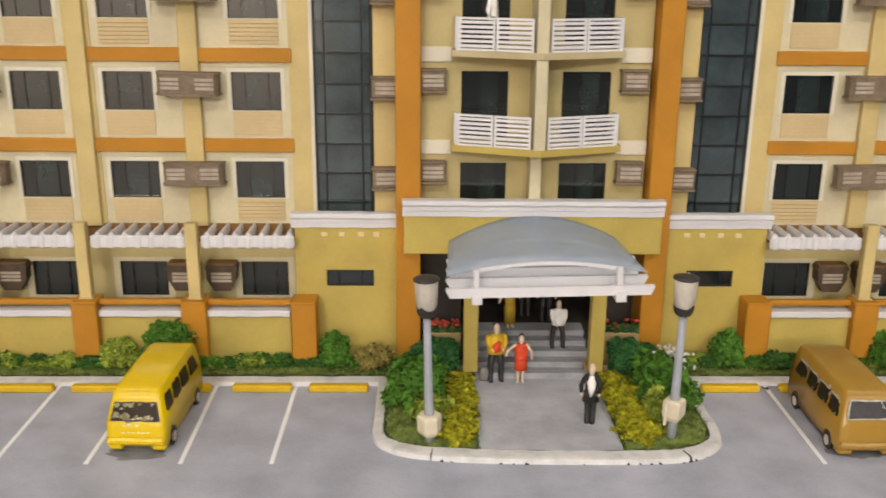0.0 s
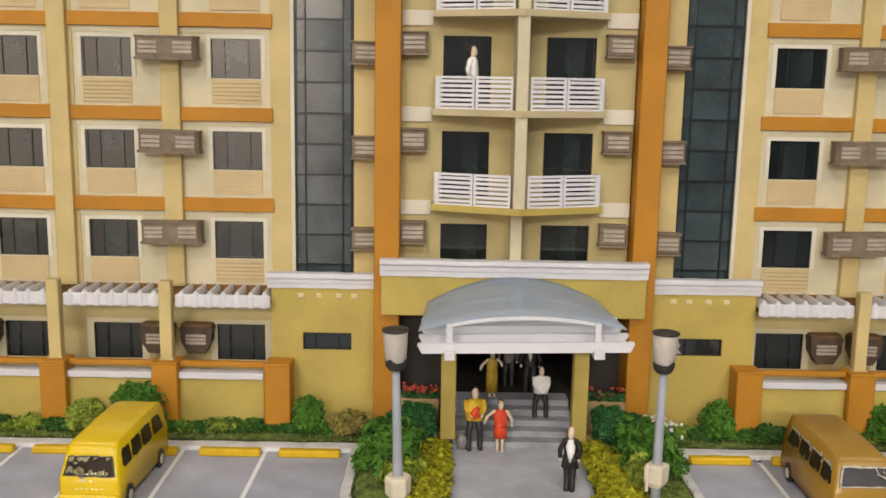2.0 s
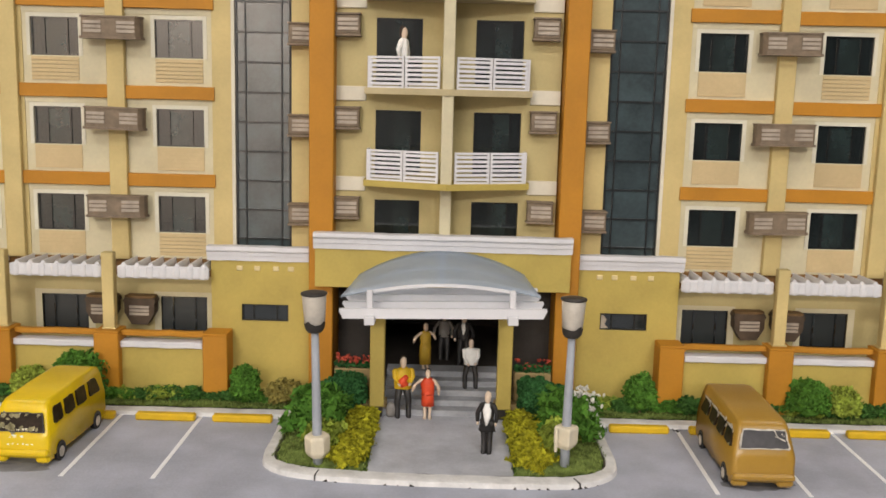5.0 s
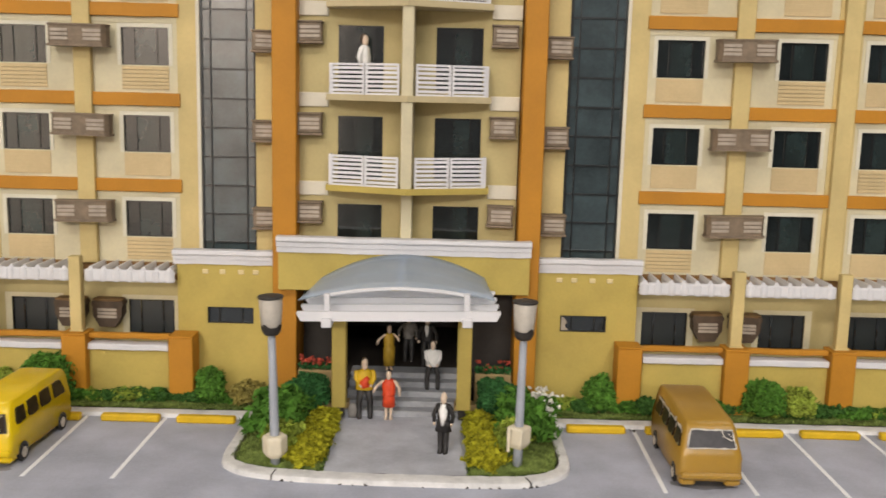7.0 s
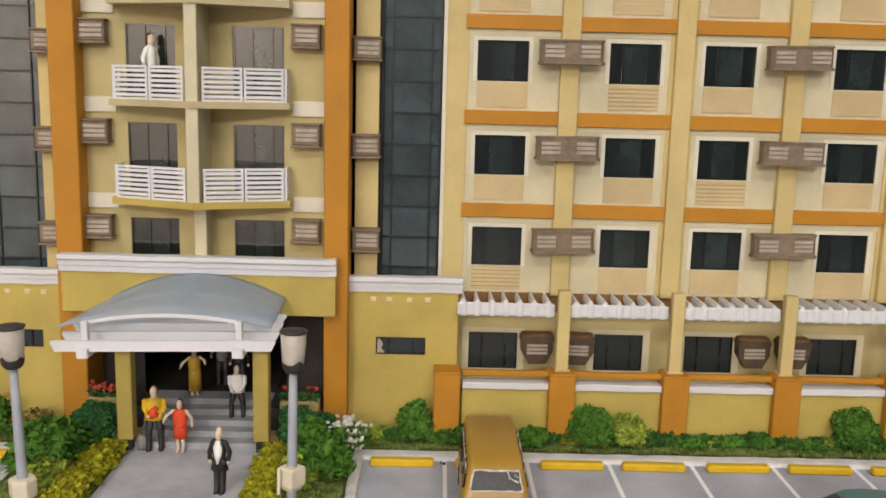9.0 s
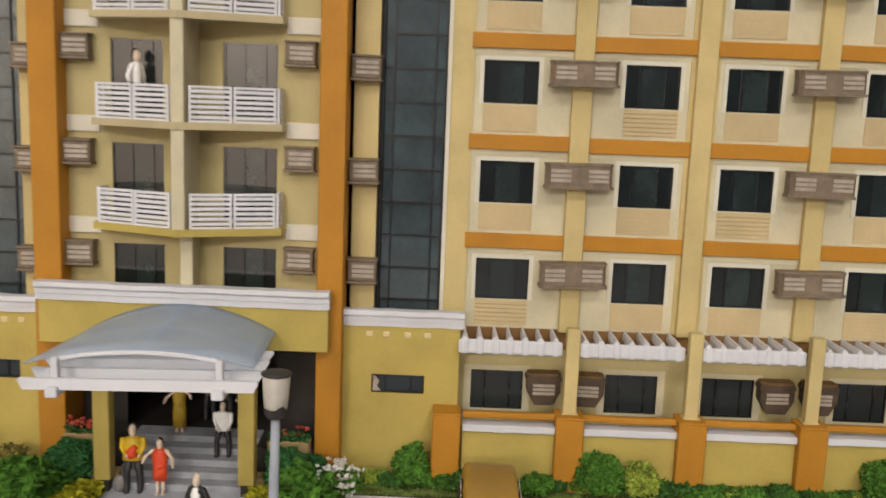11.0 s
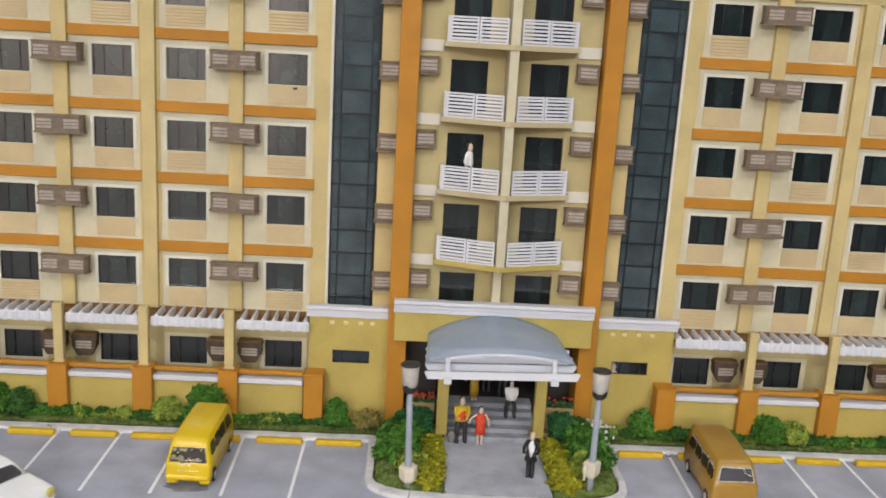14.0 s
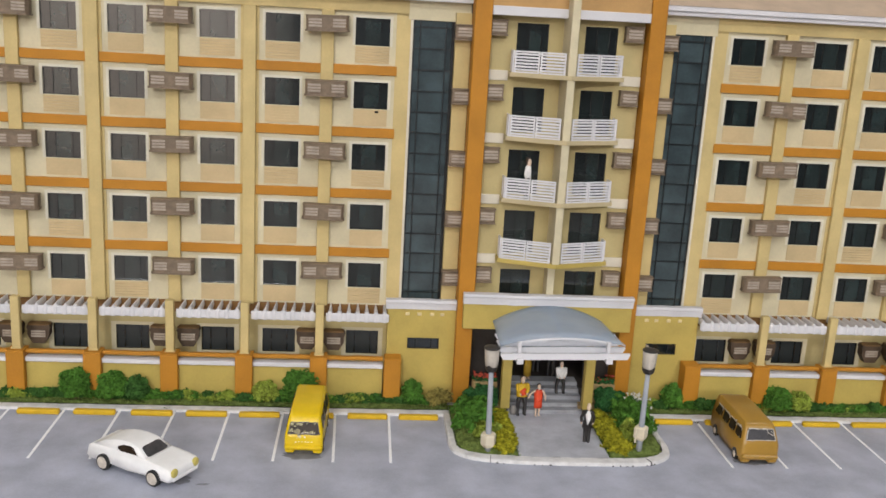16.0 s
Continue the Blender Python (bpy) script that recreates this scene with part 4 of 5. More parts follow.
# ---- street lamps ----
def street_lamp(x, y, lean, base_z, flap, seed):
    rnd = random.Random(seed)
    lamp = thing("street_lamp", "grey street lamp with a cream shade, dark cap and cream base", "street lamp", (x, y, 0.1), group="street lamps by the entrance")
    bm = bmesh.new()
    lathe(bm, [(0.24, base_z), (0.36, base_z + 0.16), (0.37, base_z + 0.6), (0.33, base_z + 0.66)], 4 if flap else 6)
    soften(bm, 0.035, 2)
    base = part("base", bm, M["lampbase"], lamp)
    if flap:
        bm = boxes((-0.42, -0.34, -0.16, -0.08, base_z - 0.04, base_z + 0.7), bevel=0.02)
        bmesh.ops.rotate(bm, cent=(0, 0, 0), matrix=Matrix.Rotation(radians(flap), 3, "Z"), verts=bm.verts[:])
        part("loose_flap", bm, M["lampbase"], base)
    bm = bmesh.new()
    lathe(bm, [(0.14, 0.0), (0.135, 0.9), (0.12, 2.4), (0.105, 3.9)], 14)
    part("pole", bm, M["pole"], lamp, smooth=True)
    # collar with an uneven painted rim, round-bottomed
    bm = bmesh.new()
    sides = 20
    rows = []
    for r, z, wild in ((0.11, 3.88, 0), (0.2, 3.90, 0), (0.265, 3.99, 0), (0.288, 4.10, 0), (0.298, 4.2, 0.06)):
        rows.append([bm.verts.new((r * math.cos(2 * math.pi * k / sides), r * math.sin(2 * math.pi * k / sides), z + rnd.uniform(-wild, wild))) for k in range(sides)])
    for p, q in zip(rows, rows[1:]):
        for k in range(sides):
            bm.faces.new((p[k], p[(k + 1) % sides], q[(k + 1) % sides], q[k]))
    bm.faces.new(rows[0][::-1])
    part("collar", bm, M["black"], lamp, "dark brown collar", smooth=True)
    bm = bmesh.new()
    lathe(bm, [(0.2, 4.02), (0.278, 4.12), (0.305, 4.45), (0.335, 4.93), (0.32, 4.955)], 20)
    part("shade", bm, M["shade"], lamp, "translucent cream shade", smooth=True)
    bm = bmesh.new()
    lathe(bm, [(0.33, 4.94), (0.37, 4.965), (0.36, 5.01), (0.2, 5.05), (0.05, 5.055)], 20)
    part("cap", bm, M["black"], lamp, "dark cap", smooth=True)
    lamp.matrix_basis = lamp.matrix_basis @ pose(0, 0, 0, lean[0], lean[1], 8)


street_lamp(-3.47, -7.27, (0, -1.4), 0.26, 0, 4)
street_lamp(3.52, -7.2, (-0.6, 0.8), 0.68, 14, 5)

# ---- air conditioners ----
def slats(bm, x0, x1, y, z0, z1, n):
    for k in range(n):
        a = z0 + (z1 - z0) * (k + 0.12) / n
        b = z0 + (z1 - z0) * (k + 0.82) / n
        box(bm, x0, x1, y, y + 0.04, a, b)


def ac_double():
    ob = thing("air_conditioner", "brown-grey twin air conditioner box with pale louvred grilles on the pilaster", "air conditioner", group="twin air conditioners")
    bm = bmesh.new()
    prism(bm, [(-0.99, 0), (-0.99, -0.36), (-0.88, -0.5), (0.88, -0.5), (0.99, -0.36), (0.99, 0)], 0.05, 0.67)
    part("casing", bm, M["ac"], ob)
    bm = bmesh.new()
    prism(bm, [(-1.04, 0), (-1.04, -0.41), (-0.92, -0.56), (0.92, -0.56), (1.04, -0.41), (1.04, 0)], -0.03, 0.05)
    part("tray", bm, M["ac"], ob)
    bm = bmesh.new()
    prism(bm, [(-1.02, 0), (-1.02, -0.39), (-0.9, -0.54), (0.9, -0.54), (1.02, -0.39), (1.02, 0)], 0.67, 0.73)
    part("lid", bm, M["ac"], ob)
    for a, b in ((-0.86, -0.26), (0.26, 0.86)):
        bm = bmesh.new()
        slats(bm, a, b, -0.535, 0.16, 0.58, 3)
        part("grille", bm, M["grille"], ob, "pale louvred grille")
    return ob


def ac_single():
    ob = thing("air_conditioner", "small brown-grey air conditioner box with a louvred grille on the wall", "air conditioner", group="single air conditioners")
    part("casing", boxes((-0.43, 0.43, -0.44, 0, 0.05, 0.66), bevel=0.03), M["ac"], ob)
    part("tray", boxes((-0.46, 0.46, -0.5, 0, -0.03, 0.05), (-0.46, 0.46, -0.48, 0, 0.66, 0.72), bevel=0.012), M["ac"], ob)
    bm = bmesh.new()
    slats(bm, -0.3, 0.36, -0.475, 0.15, 0.58, 3)
    part("grille", bm, M["grille"], ob, "pale louvred grille")
    return ob


def ac_porch():
    ob = thing("air_conditioner", "tapered dark brown air conditioner box hung beside a porch post", "air conditioner", group="porch air conditioners")
    outline = [(-0.52, 0.28), (-0.28, -0.14), (0.28, -0.14), (0.52, 0.28), (0.52, 0.60), (0.57, 0.68), (0.52, 0.80), (-0.52, 0.80), (-0.57, 0.68), (-0.52, 0.60)]
    bm = bmesh.new()
    a = [bm.verts.new((x, -0.5, z)) for x, z in outline]
    b = [bm.verts.new((x, 0, z)) for x, z in outline]
    bm.faces.new(a)
    bm.faces.new(b[::-1])
    for i in range(10):
        j = (i + 1) % 10
        bm.faces.new((a[i], b[i], b[j], a[j]))
    part("casing", bm, M["acbrown"], ob)
    bm = bmesh.new()
    prism(bm, [(-0.5, 0), (-0.55, -0.42), (-0.36, -0.53), (0.05, -0.51), (0.4, -0.54), (0.54, -0.4), (0.5, 0)], 0.79, 0.87)
    soften(bm, 0.03)
    part("hood", bm, M["rust"], ob, "rusty orange hood")
    bm = bmesh.new()
    slats(bm, -0.34, 0.34, -0.535, 0.18, 0.56, 3)
    part("grille", bm, M["grille"], ob, "pale louvred grille")
    return ob


def spread(first, spots):
    for i, (x, y, z) in enumerate(spots):
        m = pose(x * CM, y * CM, z * CM, random.uniform(-1.5, 1.5), random.uniform(-1.2, 1.2), random.uniform(-1.5, 1.5))
        if i == 0:
            first.matrix_basis = m
        else:
            copy_thing(first, m)


spread(ac_double(), [(s * p, -0.2, 6.14 + 3 * (f - 2)) for s in (-1, 1) for p in (11.36, 18.6, 25.84) for f in range(2, 7)])
singles = []
for f in range(2, 7):
    z = 6.38 + 3 * (f - 2)
    singles += [(-3.40, -0.88, z), (3.12, -0.88, z), (-4.95, -0.48, z - 0.28 - 0.03), (4.97, -0.48, z - 0.3)]
spread(ac_single(), singles)
spread(ac_porch(), [(s * (p + d), -0.02, 2.48) for s in (-1, 1) for p in (11.36, 18.6, 25.84) for d in (-0.68, 0.66)])


# ---- plants ----
def crumb(bm, c, r, rnd):
    """A small irregular crumb of foam leaf."""
    ax = [Vector((rnd.gauss(0, 1), rnd.gauss(0, 1), rnd.gauss(0, 1))).normalized() for _ in range(2)]
    a = ax[0]
    b = a.cross(ax[1]).normalized()
    d = a.cross(b)
    s = [rnd.uniform(0.6, 1.3) * r for _ in range(3)]
    v = [bm.verts.new(c + q) for q in (a * s[0], -a * s[0], b * s[1], -b * s[1], d * s[2] * 0.5, -d * s[2] * 0.5)]
    for i, j, k in ((0, 2, 4), (2, 1, 4), (1, 3, 4), (3, 0, 4), (2, 0, 5), (1, 2, 5), (3, 1, 5), (0, 3, 5)):
        bm.faces.new((v[i], v[j], v[k]))


def leaf(bm, c, r, rnd):
    """A folded leaf of two triangles a side."""
    a = Vector((rnd.gauss(0, 1), rnd.gauss(0, 1), rnd.gauss(0.3, 0.8))).normalized()
    b = a.cross(Vector((rnd.gauss(0, 1), rnd.gauss(0, 1), rnd.gauss(0, 1)))).normalized()
    n = a.cross(b)
    p = [c - a * r, c + b * r * 0.55 + n * r * 0.25, c + a * r, c - b * r * 0.55 + n * r * 0.25]
    v = [bm.verts.new(q) for q in p]
    bm.faces.new((v[0], v[1], v[2]))
    bm.faces.new((v[0], v[2], v[3]))


def foliage(rnd, sx, sy, sz, count, size, lump=0.35, leafy=0.5, seed=0.0):
    bm = bmesh.new()
    for _ in range(count):
        d = Vector((rnd.gauss(0, 1), rnd.gauss(0, 1), rnd.gauss(0, 1))).normalized()
        if d.z < -0.55:
            d.z = -d.z
        w = 1 + lump * noise.noise(d * 1.9 + Vector((seed, seed * 2, 0)))
        rad = w * rnd.uniform(0.62, 1.0) ** 0.6
        c = Vector((d.x * sx * rad, d.y * sy * rad, sz + d.z * sz * rad))
        if rnd.random() < leafy:
            leaf(bm, c, size * rnd.uniform(0.9, 1.7), rnd)
        else:
            crumb(bm, c, size * rnd.uniform(0.7, 1.2), rnd)
    return bm


def bush(x, y, z, sx, sz, material, label, seed, sy=None, count=None, size=0.075, lump=0.3, leafy=0.35, name="bush", category="bush"):
    rnd = random.Random(seed)
    sy = sy or sx
    ob = thing(name, label, category, (x, y, z), turn=rnd.uniform(0, 360) if sy == sx else 0)
    core = bmesh.new()
    bmesh.ops.create_icosphere(core, subdivisions=3, radius=1.0)
    for v in core.verts:
        w = 0.8 * (1 + lump * noise.noise(v.co * 1.9 + Vector((seed, seed * 2, 0)))) + 0.05 * noise.noise(v.co * 9)
        v.co = Vector((v.co.x * sx * w, v.co.y * sy * w, sz + v.co.z * sz * w))
    part("core", core, M[material], ob)
    area = (sx * sy + 2 * sx * sz) * 4
    part("foliage", foliage(rnd, sx, sy, sz, count or int(area * 190), size, lump, leafy, seed), M[material], ob)
    bm = bmesh.new()
    lathe(bm, [(0.08, -0.05), (0.06, sz)], 8)
    part("stem", bm, M["trunk"], ob)
    return ob


G1, G2, G3 = "leaf", "leafdark", "leaflight"
ROUND = "round clipped green foam bush beside the facade"
bush(-6.66, -2.05, 0.1, 0.54, 0.64, G1, ROUND, 11)
bush(6.68, -2.05, 0.1, 0.56, 0.68, G1, ROUND, 12)
bush(-12.2, -2.0, 0.1, 0.85, 0.85, G1, "tall bushy green foam shrub behind the van", 13, lump=0.5)
bush(-13.9, -2.1, 0.1, 0.62, 0.55, "leaflight", "pale yellow-green foam bush beside the facade", 14)
bush(-20.1, -2.1, 0.1, 0.62, 0.6, "leafdeep", "dark green foam bush beside the facade", 15)
bush(-21.3, -2.1, 0.1, 0.75, 0.7, G1, ROUND, 16)
bush(-23.0, -2.1, 0.1, 0.75, 0.75, G1, ROUND, 17)
bush(12.3, -2.1, 0.1, 0.72, 0.67, G1, ROUND, 18)
bush(13.5, -2.1, 0.1, 0.58, 0.55, "leaflight", "pale yellow-green foam bush beside the facade", 19)
bush(8.3, -2.1, 0.1, 0.4, 0.32, "leafdeep", "low dark green foam bush beside the facade", 20)
bush(20.8, -2.1, 0.1, 0.7, 0.7, G1, ROUND, 21)
bush(-28.0, -2.1, 0.1, 0.7, 0.7, G1, ROUND, 22)
bush(-5.3, -2.1, 0.1, 0.62, 0.42, "leafbrown", "loose olive-brown shrub beside the facade", 23, sy=0.45, leafy=0.9, lump=0.6)
bush(10.45, -2.15, 0.1, 0.55, 0.3, G1, "low loose green shrub along the wall", 24, sy=0.4, lump=0.5)
# loose ground cover along the wall
cover = random.Random(5)
for k in range(156):
    x = (-1 if k % 2 else 1) * (5.5 + 0.275 * (k // 2) + cover.uniform(-0.12, 0.12))
    bush(x, -1.92 + cover.uniform(-0.16, 0.1), 0.1, cover.uniform(0.25, 0.55), cover.uniform(0.12, 0.25), cover.choice([G1, G1, "leafdeep", "leafdeep", "leafdeep", "leaflight"]), "low loose ground-cover clump along the wall", 100 + k, sy=0.22, lump=0.7, leafy=0.75, name="ground_cover", category="plant")
# a few fallen leaves and crumbs on the kerb and between the wheel stops
rnd = random.Random(77)
for x, y, z in ((-18.6, -3.1, 0.14), (-18.3, -3.3, 0.02), (-20.9, -3.45, 0.02), (-16.3, -3.4, 0.02), (7.5, -3.5, 0.02)):
    bm = bmesh.new()
    for _ in range(5):
        crumb(bm, Vector((rnd.gauss(0, 0.1), rnd.gauss(0, 0.04), 0.02)), rnd.uniform(0.03, 0.06), rnd)
    solid("fallen_leaf_crumbs", bm, M["leafdeep" if z > 0.1 else "lobby"], "dark crumbs of foam leaf on the ground", "debris", (x, y, z), group="fallen crumbs")
# entrance beds
for side in (-1, 1):
    bush(side * 3.1, -2.78, 0.1, 0.66, 0.7, G2, "dark green foam bush beside the entrance", 40 + side)
    bush(side * 3.72, -2.25, 0.1, 0.5, 0.5, G2, "dark green foam bush beside the entrance", 44 + side)
    planter = thing("planter", "tan planter box with red flowers beside the steps", "planter", (side * 3.02, -1.9, 0.1))
    part("box", boxes((-0.62, 0.62, -0.22, 0.26, 0, 1.32), bevel=0.03), M["terracotta"], planter)
    rnd = random.Random(60 + side)
    bm = bmesh.new()
    for _ in range(200):
        leaf(bm, Vector((rnd.uniform(-0.6, 0.6), rnd.uniform(-0.22, 0.22), 1.32 + rnd.uniform(0, 0.2))), 0.09, rnd)
    part("leaves", bm, M["leafdark"], planter)
    bm = bmesh.new()
    for _ in range(46 if side < 0 else 20):
        crumb(bm, Vector((rnd.uniform(-0.58, 0.58), rnd.uniform(-0.22, 0.22), 1.45 + rnd.uniform(0, 0.28))), 0.085, rnd)
    part("blossom", bm, M["red"], planter, "red flower heads")
    # leafy shrub behind the lamp
    bush(side * 3.85, -4.6, 0.1, 0.82, 0.66, G1, "loose leafy green shrub in the island bed", 70 + side, sy=1.2, lump=1.0, leafy=1.0, size=0.135, count=760)
    bush(side * 3.45, -5.95, 0.1, 0.5, 0.42, "leaflight", "loose pale green shrub in the island bed", 74 + side, sy=0.7, lump=0.9, leafy=1.0, size=0.12, count=330)
    for k in range(8):
        bush(side * (2.52 + 0.016 * k + 0.05 * (k % 2)), -3.5 - 0.52 * k, 0.1, 0.44 + 0.015 * k, 0.2 + 0.03 * (k % 3), "leafyellow", "yellow-green clipped hedge clump along the walkway", 80 + k + 10 * side, sy=0.44, lump=0.8, leafy=0.85, size=0.095, name="hedge", category="hedge")
white_flowers = thing("flowering_shrub", "shrub with white blossom beside the island kerb", "shrub", (4.62, -2.75, 0.1))
rnd = random.Random(91)
part("foliage", foliage(rnd, 0.6, 0.75, 0.4, 260, 0.075, 0.6, 0.8, 3.0), M["leaf"], white_flowers)
bm = bmesh.new()
for _ in range(120):
    d = Vector((rnd.gauss(0, 0.3), rnd.gauss(0, 0.5), 0.0))
    crumb(bm, d + Vector((0, 0, 0.75 + rnd.uniform(-0.35, 0.4) - 0.35 * d.length)), 0.098, rnd)
part("blossom", bm, M["petal"], white_flowers, "white blossom")


# ---- vehicles ----
def wheel(parent, x, y, r, w, face, disc=0.6):
    bm = bmesh.new()
    lathe(bm, [(r * 0.82, -w / 2), (r, -w / 2 + 0.04), (r, w / 2 - 0.04), (r * 0.82, w / 2)], 18)
    bmesh.ops.rotate(bm, cent=(0, 0, 0), matrix=Matrix.Rotation(radians(90), 3, "Y"), verts=bm.verts[:])
    tyre = part("wheel", bm, M["tyre"], parent, "black tyre with a silver rim", at=(x, y, r))
    bm = bmesh.new()
    lathe(bm, [(r * disc, -0.03), (r * disc * 0.93, 0.008), (r * disc * 0.5, 0.0), (r * 0.2, 0.02), (r * 0.12, 0.03)], 14)
    bmesh.ops.rotate(bm, cent=(0, 0, 0), matrix=Matrix.Rotation(radians(90 * face), 3, "Y"), verts=bm.verts[:])
    bmesh.ops.translate(bm, vec=(face * (w / 2), 0, 0), verts=bm.verts[:])
    part("rim", bm, M["rim"], tyre)


def shell(profile, half, tuck, rows=10):
    """A body from a side outline (y, z), drawn in towards the top by tuck(z) and rounded at the sides."""
    bm = bmesh.new()
    zc = sum(z for y, z in profile) / len(profile)
    yc = sum(y for y, z in profile) / len(profile)
    rings = []
    for k in range(rows + 1):
        u = -1 + 2 * k / rows
        s = math.copysign(abs(u) ** 0.45, u)
        shrink = 1 - 0.04 * abs(s) ** 14
        rings.append([bm.verts.new((s * half * tuck(z), yc + (y - yc) * shrink, zc + (z - zc) * shrink)) for y, z in profile])
    for a, b in zip(rings, rings[1:]):
        for q in range(len(profile)):
            j = (q + 1) % len(profile)
            bm.faces.new((a[q], a[j], b[j], b[q]))
    bm.faces.new(rings[0])
    bm.faces.new(rings[-1][::-1])
    return bm


def slab_quad(pts, n, thick=0.03):
    """A thin plate on four or more corners, standing out along n."""
    bm = bmesh.new()
    n = Vector(n).normalized() * thick
    a = [bm.verts.new(Vector(p) - n) for p in pts]
    b = [bm.verts.new(Vector(p) + n) for p in pts]
    bm.faces.new(a[::-1])
    bm.faces.new(b)
    for i in range(len(pts)):
        j = (i + 1) % len(pts)
        bm.faces.new((a[i], a[j], b[j], b[i]))
    return bm


def rounded(corners, cut):
    """The corners of an outline, each cut to three points."""
    out = []
    for i, c in enumerate(corners):
        c, p, n = Vector(c), Vector(corners[i - 1]), Vector(corners[(i + 1) % len(corners)])
        out += [c + (p - c) * cut, c + ((p - c) + (n - c)) * cut * 0.3, c + (n - c) * cut]
    return out


def flaking(a, b, inward, out, wide, rnd, n=8):
    """An uneven strip of trim from a to b."""
    bm = bmesh.new()
    line = []
    for q in range(n + 1):
        p = a + (b - a) * q / n + out * 0.04
        lo, hi = rnd.uniform(0.2, 1) * wide, rnd.uniform(0.1, 1.0) * wide
        line.append([bm.verts.new(v) for v in (p - inward * lo, p + inward * hi, p + inward * hi + out * 0.02, p - inward * lo + out * 0.02)])
    for u, v in zip(line, line[1:]):
        for q in range(4):
            w = (q + 1) % 4
            bm.faces.new((u[q], u[w], v[w], v[q]))
    bm.faces.new(line[0])
    bm.faces.new(line[-1][::-1])
    return bm


def ragged(corners, rnd, amount=0.03, n=4):
    """An outline with hand-cut, uneven edges."""
    out = []
    for i, c in enumerate(corners):
        c, d = Vector(c), Vector(corners[(i + 1) % len(corners)])
        mid = sum((Vector(q) for q in corners), Vector()) / len(corners)
        for k in range(n):
            p = c + (d - c) * k / n
            cut = rnd.uniform(0.05, 0.15) if k == 0 else rnd.uniform(-0.3, 1.0) * amount / max((p - mid).length, 0.05)
            out.append(p + (mid - p) * cut)
    return out


def foil(c, across, up, out, rnd, size):
    """A torn scrap of silver foil."""
    ang = rnd.uniform(0, 6.3)
    pts = []
    for t in range(6):
        r = rnd.uniform(0.4, 1.0) * size
        pts.append(c + across * (math.cos(ang + t * 1.047) * r) + up * (math.sin(ang + t * 1.047) * r))
    return slab_quad(pts, out, 0.008)


def van(x, y, turn, paint, glass, label):
    ob = thing("van", label, "van", (x, y, 0), turn=turn)
    low, roof = (0.0, 0.0) if paint == "vanbronze" else (-0.12, -0.07)
    prof = [(-1.98, 0.28), (-2.02, 0.42), (-1.98, 0.62), (-1.97, 0.96 + low), (-1.93, 1.09 + low), (-1.72, 1.66 + low), (-1.64, 1.80 + low * 0.6), (-1.42, 1.90 + roof), (0.2, 1.95 + roof), (1.6, 1.94 + roof), (1.90, 1.87 + roof), (1.97, 1.62), (2.0, 1.0), (2.0, 0.4), (1.94, 0.24), (0.0, 0.2)]
    half = 0.87 if paint == "vanbronze" else 0.83

    def tuck(z):
        return 1 - 0.23 * max(0.0, (z - 0.95) / 0.98) ** 1.1

    body = part("body", shell(prof, half, tuck), M[paint], ob, smooth=True)
    for s in (-1, 1):
        for y0, y1 in ((-2.0, -1.6), (1.6, 1.95)):
            a, b = sorted((s * 0.4, s * (half - 0.015)))
            part("mudguard", boxes((a, b, y0, y1, 0.13, 0.36), bevel=0.07), M[paint], ob)
        for yy in (-1.28, 1.25):
            # flat black disc in place of the shade in the wheel arch
            bm = bmesh.new()
            lathe(bm, [(0.2, -0.01), (0.29, -0.01), (0.29, 0.012), (0.2, 0.012)], 20)
            bmesh.ops.rotate(bm, cent=(0, 0, 0), matrix=Matrix.Rotation(radians(90), 3, "Y"), verts=bm.verts[:])
            part("wheel_arch", bm, M["black"], ob, "black disc painting the shaded wheel arch", at=(s * half, yy, 0.27))
    part("bumper", boxes((-half + 0.01, half - 0.01, -2.1, -1.9, 0.34, 0.54), bevel=0.06), M[paint], ob)
    part("bumper", boxes((-half + 0.03, half - 0.03, 1.9, 2.08, 0.34, 0.52), bevel=0.06), M[paint], ob)

    def side_pt(s, yy, z):
        return (s * half * tuck(z) * 0.995, yy, z)

    for s in (-1, 1):
        for y0, y1, y2, y3 in ((-1.6, -0.96, -0.96, -1.46), (-0.78, -0.16, -0.16, -0.78), (0.02, 0.64, 0.64, 0.02), (0.86, 1.6, 1.4, 0.86)):
            quad = [side_pt(s, y0, 1.14), side_pt(s, y1, 1.14), side_pt(s, y2, 1.62), side_pt(s, y3, 1.62)]
            cut = random.Random(int(y0 * 100) + s + 40)
            side_window = part("window", slab_quad(ragged(quad, cut), (s, 0, 0.2)), M["carglass"], ob, "dark brown side window")
            if paint == "vanbronze":
                rnd = random.Random(int(y0 * 100) + s)
                n_out = Vector((s, 0, 0.2)).normalized()
                part("trim", flaking(Vector(quad[3]), Vector(quad[2]), Vector((0, 0, -1)), n_out, 0.05, rnd, 5), M["chrome"], side_window, "flaking silver trim")
                for q in range(5):
                    c = Vector(quad[3]) + n_out * 0.03 + Vector((0, rnd.uniform(-0.04, 0.22), rnd.uniform(-0.16, 0.03)))
                    part("foil_flake", foil(c, Vector((0, 1, 0)), Vector((-0.2 * s, 0, 1)), n_out, rnd, rnd.uniform(0.05, 0.11)), M["chrome"], side_window)
                # one scrap in the olive that paints a reflection
                c = Vector(quad[0]) + n_out * 0.03 + Vector((0, rnd.uniform(0.0, 0.2), 0.05))
                part("foil_flake", foil(c, Vector((0, 1, 0)), Vector((-0.2 * s, 0, 1)), n_out, rnd, 0.06), M["foil"], side_window)
    lift = 0.07 if paint == "vanbronze" else 0.0
